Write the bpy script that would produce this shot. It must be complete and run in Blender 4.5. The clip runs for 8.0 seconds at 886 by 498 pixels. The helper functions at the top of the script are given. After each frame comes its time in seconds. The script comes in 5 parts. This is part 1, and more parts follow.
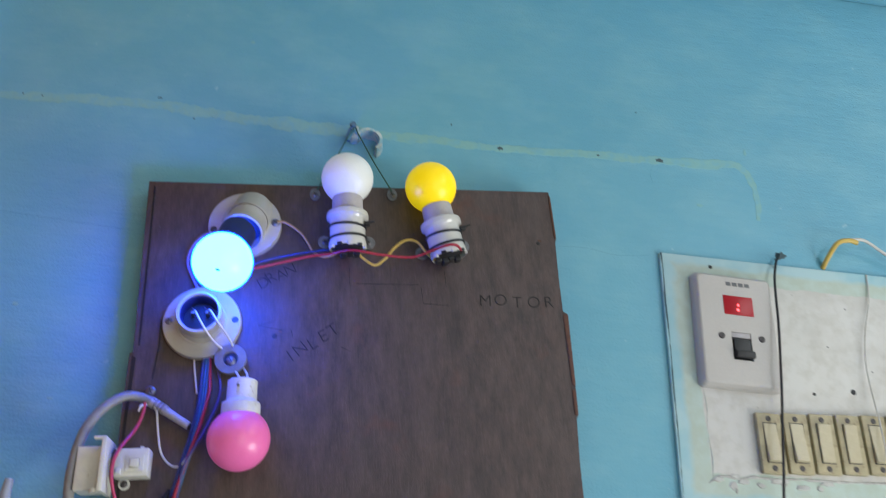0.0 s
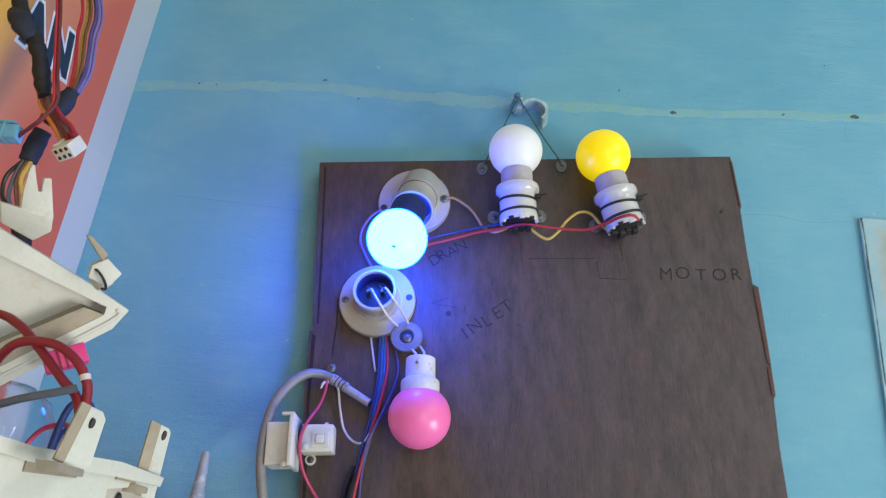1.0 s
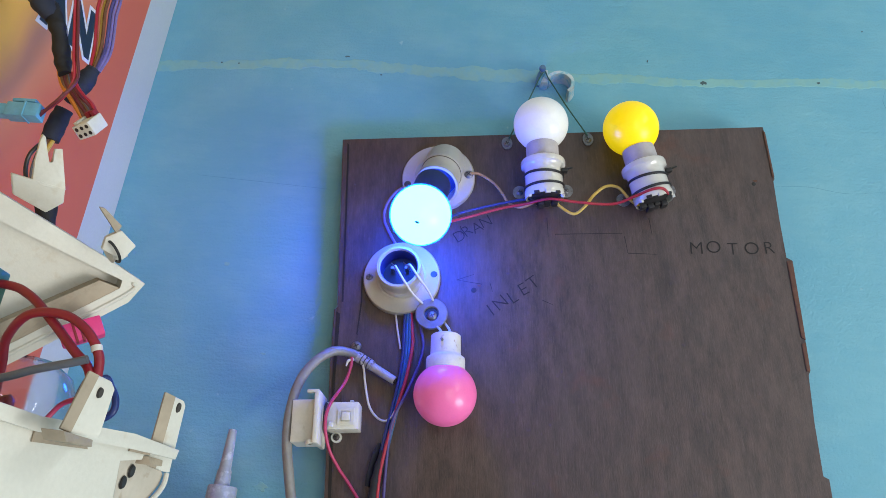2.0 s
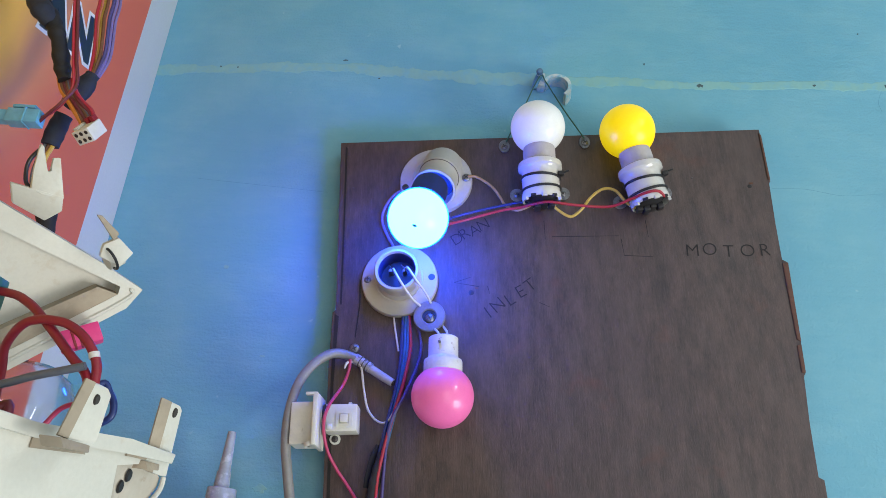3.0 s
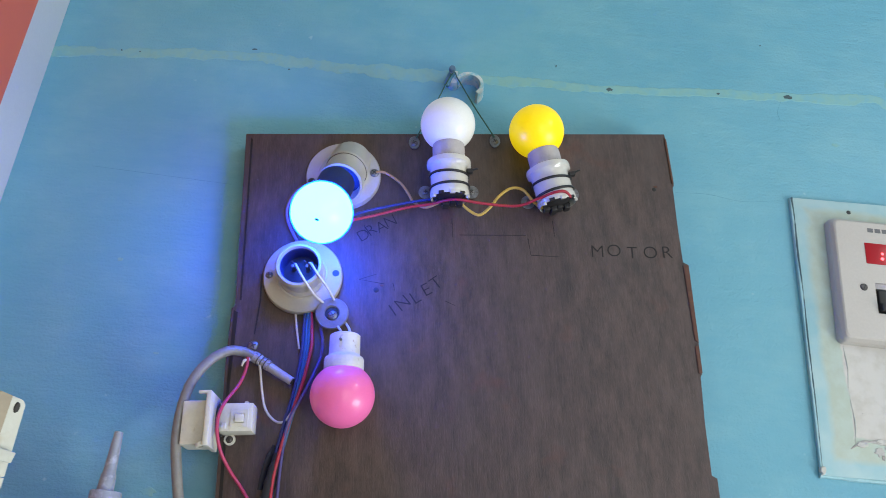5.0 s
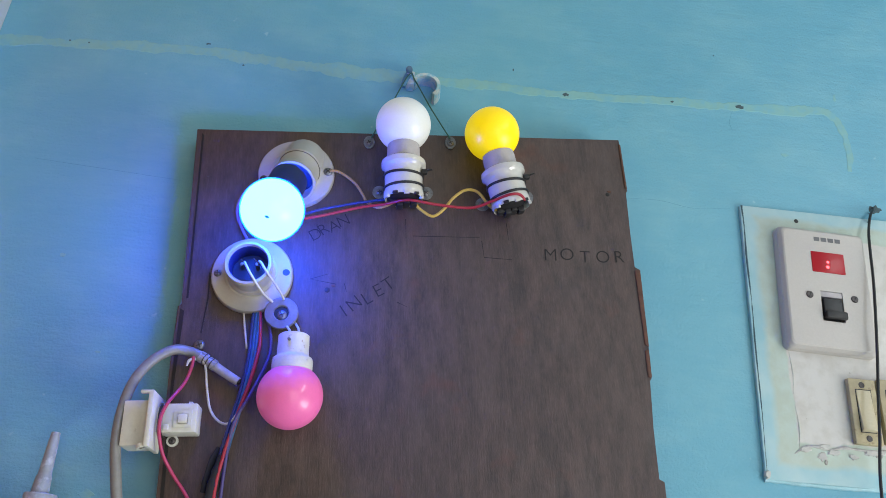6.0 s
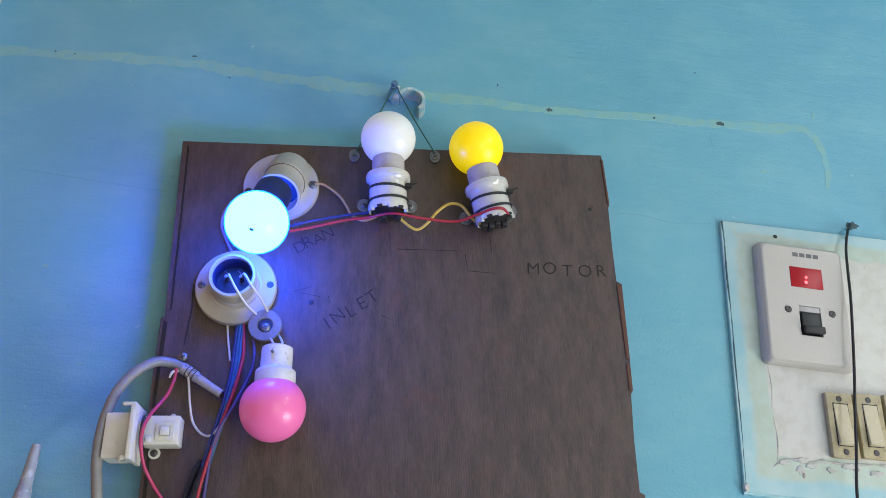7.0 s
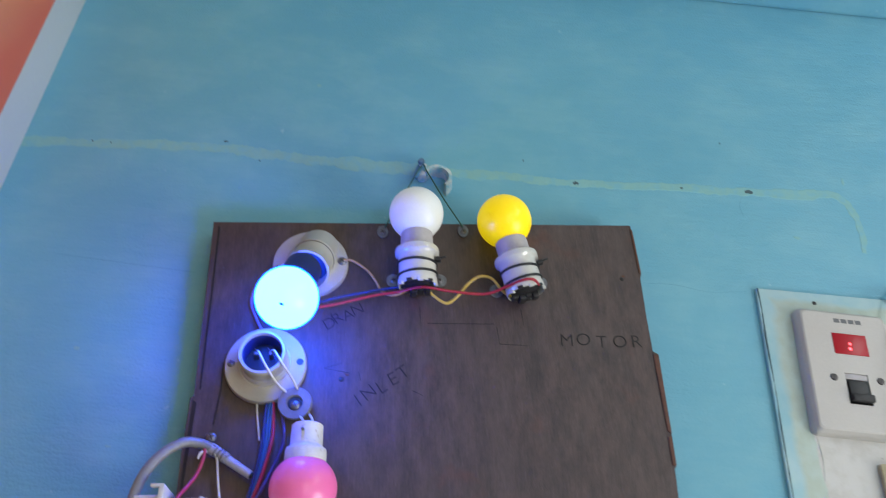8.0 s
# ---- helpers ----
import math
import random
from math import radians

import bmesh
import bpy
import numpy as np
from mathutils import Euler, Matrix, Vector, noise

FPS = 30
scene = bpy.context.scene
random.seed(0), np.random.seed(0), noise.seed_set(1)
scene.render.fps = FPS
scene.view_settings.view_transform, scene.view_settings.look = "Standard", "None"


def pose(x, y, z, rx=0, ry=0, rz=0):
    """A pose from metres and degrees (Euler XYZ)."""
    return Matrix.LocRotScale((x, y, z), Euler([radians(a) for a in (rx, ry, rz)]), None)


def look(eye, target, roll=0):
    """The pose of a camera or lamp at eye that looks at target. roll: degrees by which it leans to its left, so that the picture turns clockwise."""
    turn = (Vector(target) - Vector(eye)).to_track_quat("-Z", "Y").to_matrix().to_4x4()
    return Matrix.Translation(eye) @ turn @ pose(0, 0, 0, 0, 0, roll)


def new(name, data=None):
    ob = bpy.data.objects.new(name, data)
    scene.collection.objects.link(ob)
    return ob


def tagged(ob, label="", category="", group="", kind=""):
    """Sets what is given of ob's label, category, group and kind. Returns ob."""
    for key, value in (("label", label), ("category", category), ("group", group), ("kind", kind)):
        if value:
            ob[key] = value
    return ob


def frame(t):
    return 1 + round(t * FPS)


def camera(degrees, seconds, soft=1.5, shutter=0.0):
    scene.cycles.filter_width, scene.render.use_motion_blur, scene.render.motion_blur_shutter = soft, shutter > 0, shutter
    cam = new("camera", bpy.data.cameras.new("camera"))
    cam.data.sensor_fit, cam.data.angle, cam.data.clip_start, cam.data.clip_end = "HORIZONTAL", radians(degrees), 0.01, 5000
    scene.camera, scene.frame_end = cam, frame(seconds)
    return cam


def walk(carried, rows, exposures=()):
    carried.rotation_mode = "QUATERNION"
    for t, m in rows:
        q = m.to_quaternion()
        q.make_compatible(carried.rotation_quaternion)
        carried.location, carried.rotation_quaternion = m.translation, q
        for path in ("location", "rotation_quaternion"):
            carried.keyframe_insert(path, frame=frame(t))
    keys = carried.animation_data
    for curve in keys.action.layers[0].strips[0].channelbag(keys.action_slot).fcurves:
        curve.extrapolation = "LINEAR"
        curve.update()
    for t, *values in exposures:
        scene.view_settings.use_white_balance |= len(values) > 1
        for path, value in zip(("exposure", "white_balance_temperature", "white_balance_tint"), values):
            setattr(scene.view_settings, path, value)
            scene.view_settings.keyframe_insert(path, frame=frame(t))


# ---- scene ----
# ---- camera ----
cam = camera(58.7, 8.0, soft=0.6, shutter=0.35)
PATH = [
    (0, (0.178, -0.64, 1.551), (0.412, 1.131, 2.45), 2.7),
    (0.2, (0.1810, -0.6370, 1.5520), (0.3440, 1.1185, 2.4960), 2.55),
    (0.5, (0.173, -0.634, 1.55), (0.228, 1.142, 2.469), 3.9),
    (0.7, (0.1532, -0.6220, 1.5497), (0.1300, 1.1680, 2.4409), 4.78),
    (1, (0.15, -0.615, 1.552), (0.045, 1.198, 2.389), 5.9),
    (1.5, (0.152, -0.604, 1.551), (-0.015, 1.225, 2.341), 6.4),
    (3, (0.157, -0.61, 1.552), (-0.023, 1.219, 2.341), 6.1),
    (3.5, (0.161, -0.608, 1.551), (0.018, 1.223, 2.344), 5.6),
    (4, (0.165, -0.606, 1.552), (0.071, 1.226, 2.35), 5.3),
    (4.5, (0.168, -0.603, 1.554), (0.12, 1.228, 2.357), 5.1),
    (6, (0.178, -0.593, 1.552), (0.285, 1.222, 2.386), 4.6),
    (6.5, (0.178, -0.598, 1.554), (0.307, 1.21, 2.4), 4.5),
    (7, (0.179, -0.598, 1.552), (0.319, 1.201, 2.413), 4.5),
    (7.5, (0.18, -0.6, 1.554), (0.308, 1.182, 2.454), 4.6),
    (7.8, (0.1770, -0.5960, 1.5540), (0.2860, 1.1530, 2.5170), 4.50),
    (8, (0.178, -0.586, 1.541), (0.228, 1.109, 2.602), 4.4),
]
walk(cam, [(t, look(eye, target, roll)) for t, eye, target, roll in PATH],
     [(0, -0.25), (0.5, -0.15), (1.2, 0.0), (4.5, 0.0), (6.0, -0.08), (7.5, -0.08), (8, -0.15)])

# ---- world, lights ----
world = bpy.data.worlds.new("sky")
scene.world = world
world.use_nodes = True
wn = world.node_tree.nodes
sky = wn.new("ShaderNodeTexSky")
sky.sky_type, sky.sun_disc = "NISHITA", False
sky.sun_elevation, sky.sun_rotation = radians(40), radians(150)
world.node_tree.links.new(sky.outputs[0], wn["Background"].inputs[0])
wn["Background"].inputs[1].default_value = 0.12


def area_lamp(name, size, size_y, power, colour, m):
    data = bpy.data.lights.new(name, "AREA")
    data.shape, data.size, data.size_y, data.energy, data.color = "RECTANGLE", size, size_y, power, colour
    ob = new(name, data)
    ob.matrix_world = m
    return ob


# daylight through the doorway behind and the low side window, and the tube light high on the right
area_lamp("doorway_daylight", 1.3, 2.0, 19.5, (1.0, 0.97, 0.93), look((1.15, -2.65, 1.05), (0.5, 0, 1.55)))
area_lamp("window_daylight", 0.95, 0.7, 29, (0.98, 0.98, 0.95), look((1.78, -0.75, 0.83), (0.4, 0, 1.6)))
area_lamp("tube_glow", 1.2, 0.05, 8.5, (0.93, 0.97, 1.0), look((1.45, -1.05, 2.5), (0.25, 0, 1.8), 60))

# ---- materials ----


def nodes_of(name):
    m = bpy.data.materials.new(name)
    m.use_nodes = True
    t = m.node_tree
    return m, t, t.nodes["Principled BSDF"]


def noise_tex(t, coord, scale, detail=4.0, stretch=(1, 1, 1), rough=0.6):
    mp = t.nodes.new("ShaderNodeMapping")
    mp.inputs["Scale"].default_value = stretch
    t.links.new(coord, mp.inputs["Vector"])
    n = t.nodes.new("ShaderNodeTexNoise")
    n.inputs["Scale"].default_value, n.inputs["Detail"].default_value, n.inputs["Roughness"].default_value = scale, detail, rough
    t.links.new(mp.outputs[0], n.inputs["Vector"])
    return n.outputs["Fac"]


def ramp(t, fac, lo, hi):
    r = t.nodes.new("ShaderNodeMapRange")
    r.inputs["From Min"].default_value, r.inputs["From Max"].default_value = lo, hi
    t.links.new(fac, r.inputs["Value"])
    return r.outputs[0]


def mix(t, fac, a, b, mode="MIX"):
    n = t.nodes.new("ShaderNodeMix")
    n.data_type, n.blend_type = "RGBA", mode
    for sock, v in ((n.inputs[0], fac), (n.inputs[6], a), (n.inputs[7], b)):
        if isinstance(v, (int, float)):
            sock.default_value = v
        elif isinstance(v, tuple):
            sock.default_value = (*v, 1)
        else:
            t.links.new(v, sock)
    return n.outputs[2]


def math_node(t, op, a, b=0.0):
    n = t.nodes.new("ShaderNodeMath")
    n.operation = op
    for sock, v in zip(n.inputs, (a, b)):
        if isinstance(v, (int, float)):
            sock.default_value = v
        else:
            t.links.new(v, sock)
    return n.outputs[0]


def bump(t, p, height, strength, distance):
    b = t.nodes.new("ShaderNodeBump")
    b.inputs["Strength"].default_value, b.inputs["Distance"].default_value = strength, distance
    t.links.new(height, b.inputs["Height"])
    t.links.new(b.outputs[0], p.inputs["Normal"])


def coords(t, which="Object"):
    return t.nodes.new("ShaderNodeTexCoord").outputs[which]


def surface(name, colour, rough=0.5, metal=0.0, dark=0.75, scale=60, grain=600, relief=0.15, grime=None, grime_at=(0.58, 0.75), coat=0.0, soft=0.0, stretch=(1, 1, 1)):
    """A surface of one colour with stains and grain at two scales; grime: a second colour in patches."""
    m, t, p = nodes_of(name)
    c = coords(t)
    big, fine = noise_tex(t, c, scale, 5, stretch), noise_tex(t, c, grain, 3, stretch)
    shade = mix(t, ramp(t, big, 0.3, 0.7), tuple(v * dark for v in colour), colour)
    shade = mix(t, 0.18, shade, mix(t, fine, (0.25, 0.25, 0.25), (1, 1, 1)), "MULTIPLY")
    if grime:
        shade = mix(t, ramp(t, noise_tex(t, c, scale * 2.3, 6), *grime_at), shade, grime)
    t.links.new(shade, p.inputs["Base Color"])
    t.links.new(math_node(t, "ADD", math_node(t, "MULTIPLY", big, 0.2), rough - 0.1), p.inputs["Roughness"])
    p.inputs["Metallic"].default_value = metal
    p.inputs["Coat Weight"].default_value = coat
    if soft:
        p.inputs["Subsurface Weight"].default_value = soft
        p.inputs["Subsurface Radius"].default_value = (0.006, 0.006, 0.006)
        p.inputs["Subsurface Scale"].default_value = 1.0
    bump(t, p, fine, relief, 0.0004)
    return m


def wall_paint():
    m, t, p = nodes_of("blue_wall_paint")
    c = coords(t)
    cloud = noise_tex(t, c, 3.0, 6)
    patch = noise_tex(t, c, 14.0, 6, (1, 1, 1.6))
    brush = noise_tex(t, c, 60.0, 4, (0.35, 1, 2.5))
    fine = noise_tex(t, c, 420.0, 3)
    col = mix(t, ramp(t, cloud, 0.35, 0.65), (0.128, 0.368, 0.505), (0.160, 0.412, 0.535))
    col = mix(t, ramp(t, patch, 0.45, 0.75), col, (0.20, 0.45, 0.55))
    col = mix(t, math_node(t, "MULTIPLY", ramp(t, brush, 0.4, 0.8), 0.35), col, (0.12, 0.36, 0.50))
    pits = ramp(t, noise_tex(t, c, 75.0, 2), 0.71, 0.76)
    col = mix(t, math_node(t, "MULTIPLY", pits, 0.5), col, (0.38, 0.58, 0.64))
    scuff = ramp(t, noise_tex(t, c, 48.0, 3, (1, 1, 0.5)), 0.74, 0.79)
    col = mix(t, math_node(t, "MULTIPLY", scuff, 0.6), col, (0.06, 0.19, 0.29))
    t.links.new(col, p.inputs["Base Color"])
    p.inputs["Roughness"].default_value = 0.38
    p.inputs["Specular IOR Level"].default_value = 0.38
    h = math_node(t, "ADD", math_node(t, "MULTIPLY", patch, 1.6), math_node(t, "ADD", math_node(t, "MULTIPLY", brush, 0.5), math_node(t, "MULTIPLY", fine, 0.42)))
    bump(t, p, h, 0.6, 0.0022)
    return m


def board_wood():
    m, t, p = nodes_of("dark_plywood")
    c = coords(t)
    streak = noise_tex(t, c, 60, 8, (1.5, 1, 0.45), 0.8)
    fine = noise_tex(t, c, 300, 5, (2.6, 1, 0.22), 0.8)
    cloud = noise_tex(t, c, 8, 4)
    col = mix(t, ramp(t, streak, 0.38, 0.64), (0.036, 0.023, 0.023), (0.098, 0.064, 0.056))
    col = mix(t, math_node(t, "MULTIPLY", ramp(t, cloud, 0.40, 0.75), 0.6), col, (0.058, 0.040, 0.037))
    col = mix(t, math_node(t, "MULTIPLY", ramp(t, fine, 0.54, 0.74), 0.65), col, (0.135, 0.100, 0.090))
    col = mix(t, math_node(t, "MULTIPLY", ramp(t, fine, 0.46, 0.30), 0.6), col, (0.015, 0.011, 0.012))
    worn = ramp(t, noise_tex(t, c, 24, 6, (1.2, 1, 0.6), 0.7), 0.50, 0.68)
    col = mix(t, math_node(t, "MULTIPLY", worn, 0.40), col, (0.110, 0.080, 0.072))
    red = ramp(t, noise_tex(t, c, 20, 4), 0.60, 0.75)
    col = mix(t, math_node(t, "MULTIPLY", red, 0.5), col, (0.13, 0.042, 0.026))
    stain = ramp(t, noise_tex(t, c, 13, 7, (1, 1, 0.8), 0.72), 0.55, 0.66)
    col = mix(t, math_node(t, "MULTIPLY", stain, 0.45), col, (0.024, 0.019, 0.021))
    t.links.new(col, p.inputs["Base Color"])
    t.links.new(math_node(t, "ADD", math_node(t, "MULTIPLY", streak, 0.24), 0.42), p.inputs["Roughness"])
    p.inputs["Specular IOR Level"].default_value = 0.58
    bump(t, p, math_node(t, "ADD", streak, math_node(t, "MULTIPLY", fine, 0.7)), 0.45, 0.0008)
    return m


def panel_sheet(x0, x1, z0, z1):
    """White sheet overpainted along its rim: blue outside, cream primer further in."""
    m, t, p = nodes_of("painted_white_sheet")
    c = coords(t)
    s = t.nodes.new("ShaderNodeSeparateXYZ")
    t.links.new(c, s.inputs[0])
    wob = math_node(t, "MULTIPLY", math_node(t, "SUBTRACT", noise_tex(t, c, 26, 7), 0.5), 0.016)
    left = math_node(t, "SUBTRACT", s.outputs[0], x0)
    top = math_node(t, "MULTIPLY", math_node(t, "SUBTRACT", z1, s.outputs[2]), 1.15)
    low = math_node(t, "MULTIPLY", math_node(t, "SUBTRACT", s.outputs[2], z0), 0.95)
    d = math_node(t, "ADD", math_node(t, "MINIMUM", left, math_node(t, "MINIMUM", top, low)), wob)
    blotch = noise_tex(t, c, 90, 5)
    cloud = noise_tex(t, c, 22, 4)
    fine = noise_tex(t, c, 500, 3)
    col = mix(t, ramp(t, blotch, 0.45, 0.75), (0.62, 0.60, 0.57), (0.52, 0.495, 0.45))
    col = mix(t, math_node(t, "MULTIPLY", ramp(t, cloud, 0.45, 0.75), 0.5), col, (0.45, 0.42, 0.38))
    spot = ramp(t, noise_tex(t, c, 160, 3), 0.72, 0.76)
    col = mix(t, math_node(t, "MULTIPLY", spot, 0.4), col, (0.16, 0.13, 0.11))
    primer = mix(t, ramp(t, blotch, 0.4, 0.7), (0.46, 0.535, 0.46), (0.50, 0.60, 0.55))
    col = mix(t, ramp(t, d, 0.0292, 0.0278), col, primer)
    smear = mix(t, ramp(t, cloud, 0.40, 0.65), (0.30, 0.53, 0.60), (0.42, 0.60, 0.63))
    col = mix(t, ramp(t, d, 0.0150, 0.0095), col, smear)
    t.links.new(col, p.inputs["Base Color"])
    p.inputs["Roughness"].default_value = 0.4
    bump(t, p, math_node(t, "ADD", blotch, math_node(t, "MULTIPLY", fine, 0.3)), 0.3, 0.0008)
    return m


def poster_print():
    """Salmon print that turns orange and yellow away from the corner, with one soft dark swirl."""
    m, t, p = nodes_of("poster_print")
    c = coords(t)
    s = t.nodes.new("ShaderNodeSeparateXYZ")
    t.links.new(c, s.inputs[0])
    y = math_node(t, "ADD", s.outputs[1], math_node(t, "MULTIPLY", s.outputs[2], -0.30))
    y = math_node(t, "ADD", y, math_node(t, "MULTIPLY", math_node(t, "SUBTRACT", noise_tex(t, c, 8, 2), 0.5), 0.05))
    col = mix(t, ramp(t, y, -0.680, -0.735), (0.55, 0.115, 0.060), (0.62, 0.24, 0.11))
    col = mix(t, ramp(t, y, -0.738, -0.765), col, (0.76, 0.40, 0.06))
    dark = math_node(t, "MULTIPLY", ramp(t, y, -0.720, -0.735), ramp(t, y, -0.755, -0.740))
    col = mix(t, math_node(t, "MULTIPLY", dark, 0.45), col, (0.24, 0.12, 0.10))
    t.links.new(col, p.inputs["Base Color"])
    p.inputs["Roughness"].default_value = 0.38
    bump(t, p, noise_tex(t, c, 12, 2), 0.15, 0.002)
    return m


def glow(name, colour, strength, base, gloss=0.5):
    m, t, p = nodes_of(name)
    p.inputs["Base Color"].default_value = (*base, 1)
    p.inputs["Emission Color"].default_value = (*colour, 1)
    p.inputs["Emission Strength"].default_value = strength
    p.inputs["Roughness"].default_value = 0.3
    p.inputs["Specular IOR Level"].default_value = gloss
    return m


def tinted_shell(name, tint, colour, strength):
    """A thin blue plastic skin over a glowing core: lets the core through and glows faintly itself."""
    m, t, p = nodes_of(name)
    clear = t.nodes.new("ShaderNodeBsdfTransparent")
    clear.inputs[0].default_value = (*tint, 1)
    p.inputs["Base Color"].default_value = (0.02, 0.15, 0.7, 1)
    p.inputs["Emission Color"].default_value = (*colour, 1)
    p.inputs["Emission Strength"].default_value = strength
    p.inputs["Roughness"].default_value = 0.25
    both = t.nodes.new("ShaderNodeMixShader")
    both.inputs[0].default_value = 0.45
    t.links.new(clear.outputs[0], both.inputs[1])
    t.links.new(p.outputs[0], both.inputs[2])
    t.links.new(both.outputs[0], t.nodes["Material Output"].inputs["Surface"])
    return m


def dim_globe(name, colour, strength, coat=0.25):
    """Opal plastic with a faint glow from within."""
    m = surface(name, colour, 0.36, dark=0.97, scale=30, relief=0.0, coat=coat)
    p = m.node_tree.nodes["Principled BSDF"]
    p.inputs["Emission Color"].default_value = (*colour, 1)
    p.inputs["Emission Strength"].default_value = strength
    return m


def clear_plastic(name, tint):
    m, t, p = nodes_of(name)
    p.inputs["Base Color"].default_value = (*tint, 1)
    p.inputs["Transmission Weight"].default_value = 1.0
    p.inputs["Roughness"].default_value = 0.06
    p.inputs["IOR"].default_value = 1.35
    return m


WALL, WOOD = wall_paint(), board_wood()
PLASTER = surface("room_plaster", (0.55, 0.62, 0.64), 0.8, scale=6, grain=200)
CEMENT = surface("floor_cement", (0.34, 0.33, 0.31), 0.7, scale=5, grain=150)
CEILING = surface("ceiling_whitewash", (0.72, 0.74, 0.74), 0.85, scale=5, grain=200)
FILLER = surface("pale_filler", (0.235, 0.488, 0.502), 0.6, dark=0.92, scale=45, grain=300, relief=0.15, grime=(0.175, 0.425, 0.520), grime_at=(0.46, 0.64))
HAIRLINE = surface("hairline_shade", (0.122, 0.34, 0.475), 0.9)
CRACK = surface("crack_dark", (0.075, 0.14, 0.175), 0.9)
CHIP = surface("chipped_cement", (0.075, 0.125, 0.145), 0.9, relief=0.3, scale=150)
SPLIT = surface("bare_wood_edge", (0.15, 0.065, 0.042), 0.7, scale=120, relief=0.6, dark=0.5)
PORCELAIN = surface("aged_white_plastic", (0.44, 0.425, 0.385), 0.32, dark=0.88, scale=40, coat=0.2, relief=0.05, grime=(0.40, 0.35, 0.30), grime_at=(0.66, 0.8))
CERAMIC = surface("glazed_ceramic", (0.62, 0.605, 0.565), 0.16, dark=0.92, scale=50, coat=0.5, relief=0.04, grime=(0.45, 0.40, 0.36), grime_at=(0.70, 0.78))
COLLAR = surface("grey_plastic_collar", (0.50, 0.47, 0.49), 0.45, scale=80)
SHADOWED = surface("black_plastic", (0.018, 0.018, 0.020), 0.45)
# Dark blue that paints the shaded gaps in the lamp holders, bulb collar included.
NAVY_SHADE = surface("dark_blue_collar_shade", (0.012, 0.020, 0.080), 0.5)
OPAL = dim_globe("white_opal_globe", (0.72, 0.74, 0.74), 0.22, 0.2)
YELLOW = dim_globe("yellow_globe", (0.95, 0.68, 0.002), 0.50, 0.0)
PINK = dim_globe("pink_globe", (0.80, 0.15, 0.41), 0.20)
BLUE_CORE = glow("lit_blue_core", (0.0125, 0.090, 1.0), 128.0, (0.1, 0.2, 0.8))
BLUE_SKIN = tinted_shell("blue_globe_skin", (0.80, 0.92, 1.0), (0.0, 0.26, 1.0), 2.2)
STEEL = surface("dull_steel", (0.30, 0.30, 0.32), 0.42, 0.9, dark=0.6, scale=300, grime=(0.12, 0.08, 0.06), grime_at=(0.62, 0.75))
DARKSTEEL = surface("dark_screw_steel", (0.12, 0.11, 0.11), 0.5, 0.8, scale=300)
GREY_WASHER = surface("grey_rubber", (0.20, 0.195, 0.19), 0.65, scale=150)
NYLON = surface("milky_nylon", (0.70, 0.70, 0.62), 0.4, dark=0.85, scale=70, soft=0.25, grime=(0.38, 0.35, 0.27), grime_at=(0.64, 0.8))
CREAM = surface("cream_plastic", (0.62, 0.60, 0.525), 0.5, dark=0.93, scale=35, grain=700, grime=(0.46, 0.38, 0.27), grime_at=(0.60, 0.78))
# Darker tan cream with grime patches; also put in as shade at the notches.
CREAM_DARK = surface("dark_tan_cream_plastic", (0.40, 0.33, 0.24), 0.7, dark=0.65, scale=60, grime=(0.22, 0.17, 0.12), grime_at=(0.55, 0.75))
STAINED = surface("stained_cream_plastic", (0.50, 0.45, 0.37), 0.65, dark=0.8, scale=70, grime=(0.26, 0.20, 0.13), grime_at=(0.52, 0.72))
SWITCH_BODY = surface("yellowed_plastic", (0.52, 0.44, 0.27), 0.45, dark=0.70, scale=90, grime=(0.16, 0.11, 0.06), grime_at=(0.56, 0.74))
ROCKER = surface("cream_rocker", (0.60, 0.52, 0.35), 0.35, dark=0.85, scale=90, grime=(0.28, 0.20, 0.12), grime_at=(0.66, 0.8))
PLATE = surface("white_cover_plate", (0.52, 0.485, 0.455), 0.36, dark=0.95, scale=30, relief=0.04, coat=0.2, grime=(0.5, 0.46, 0.44), grime_at=(0.72, 0.8))
RED_LENS = glow("red_indicator_lens", (1.0, 0.01, 0.03), 0.10, (0.26, 0.003, 0.010), 0.3)
RED_SPARK = glow("red_indicator_lamp", (1.0, 0.07, 0.09), 5.0, (0.8, 0.1, 0.1))
PENCIL = surface("pencil_lead", (0.010, 0.008, 0.009), 0.55)
GREYPRINT = surface("grey_print", (0.17, 0.17, 0.18), 0.6)
PLASTER_LUMP = surface("white_plaster_lump", (0.64, 0.63, 0.60), 0.8, relief=0.7, scale=160)
BORDER = surface("white_poster_margin", (0.55, 0.575, 0.555), 0.4, dark=0.95, scale=15, relief=0.03)
INK = surface("navy_ink", (0.016, 0.025, 0.05), 0.4)
WHITE_INK = surface("white_ink", (0.80, 0.80, 0.80), 0.4)
TAPE = surface("black_vinyl_tape", (0.011, 0.011, 0.013), 0.78, scale=150, relief=0.8, grain=250)
TAPE_BLUE = surface("dark_blue_tape", (0.015, 0.020, 0.038), 0.78, scale=150, relief=0.8, grain=250)
SEALANT = surface("translucent_nozzle", (0.36, 0.40, 0.43), 0.35, scale=80, soft=0.3, grime=(0.50, 0.53, 0.60), grime_at=(0.5, 0.7))
PINK_PLASTIC = surface("pink_connector_plastic", (0.80, 0.05, 0.24), 0.4)
SKY_PLASTIC = surface("light_blue_connector_plastic", (0.14, 0.42, 0.62), 0.4, scale=120)
CLEAR = clear_plastic("clear_plastic", (0.93, 0.95, 1.0))
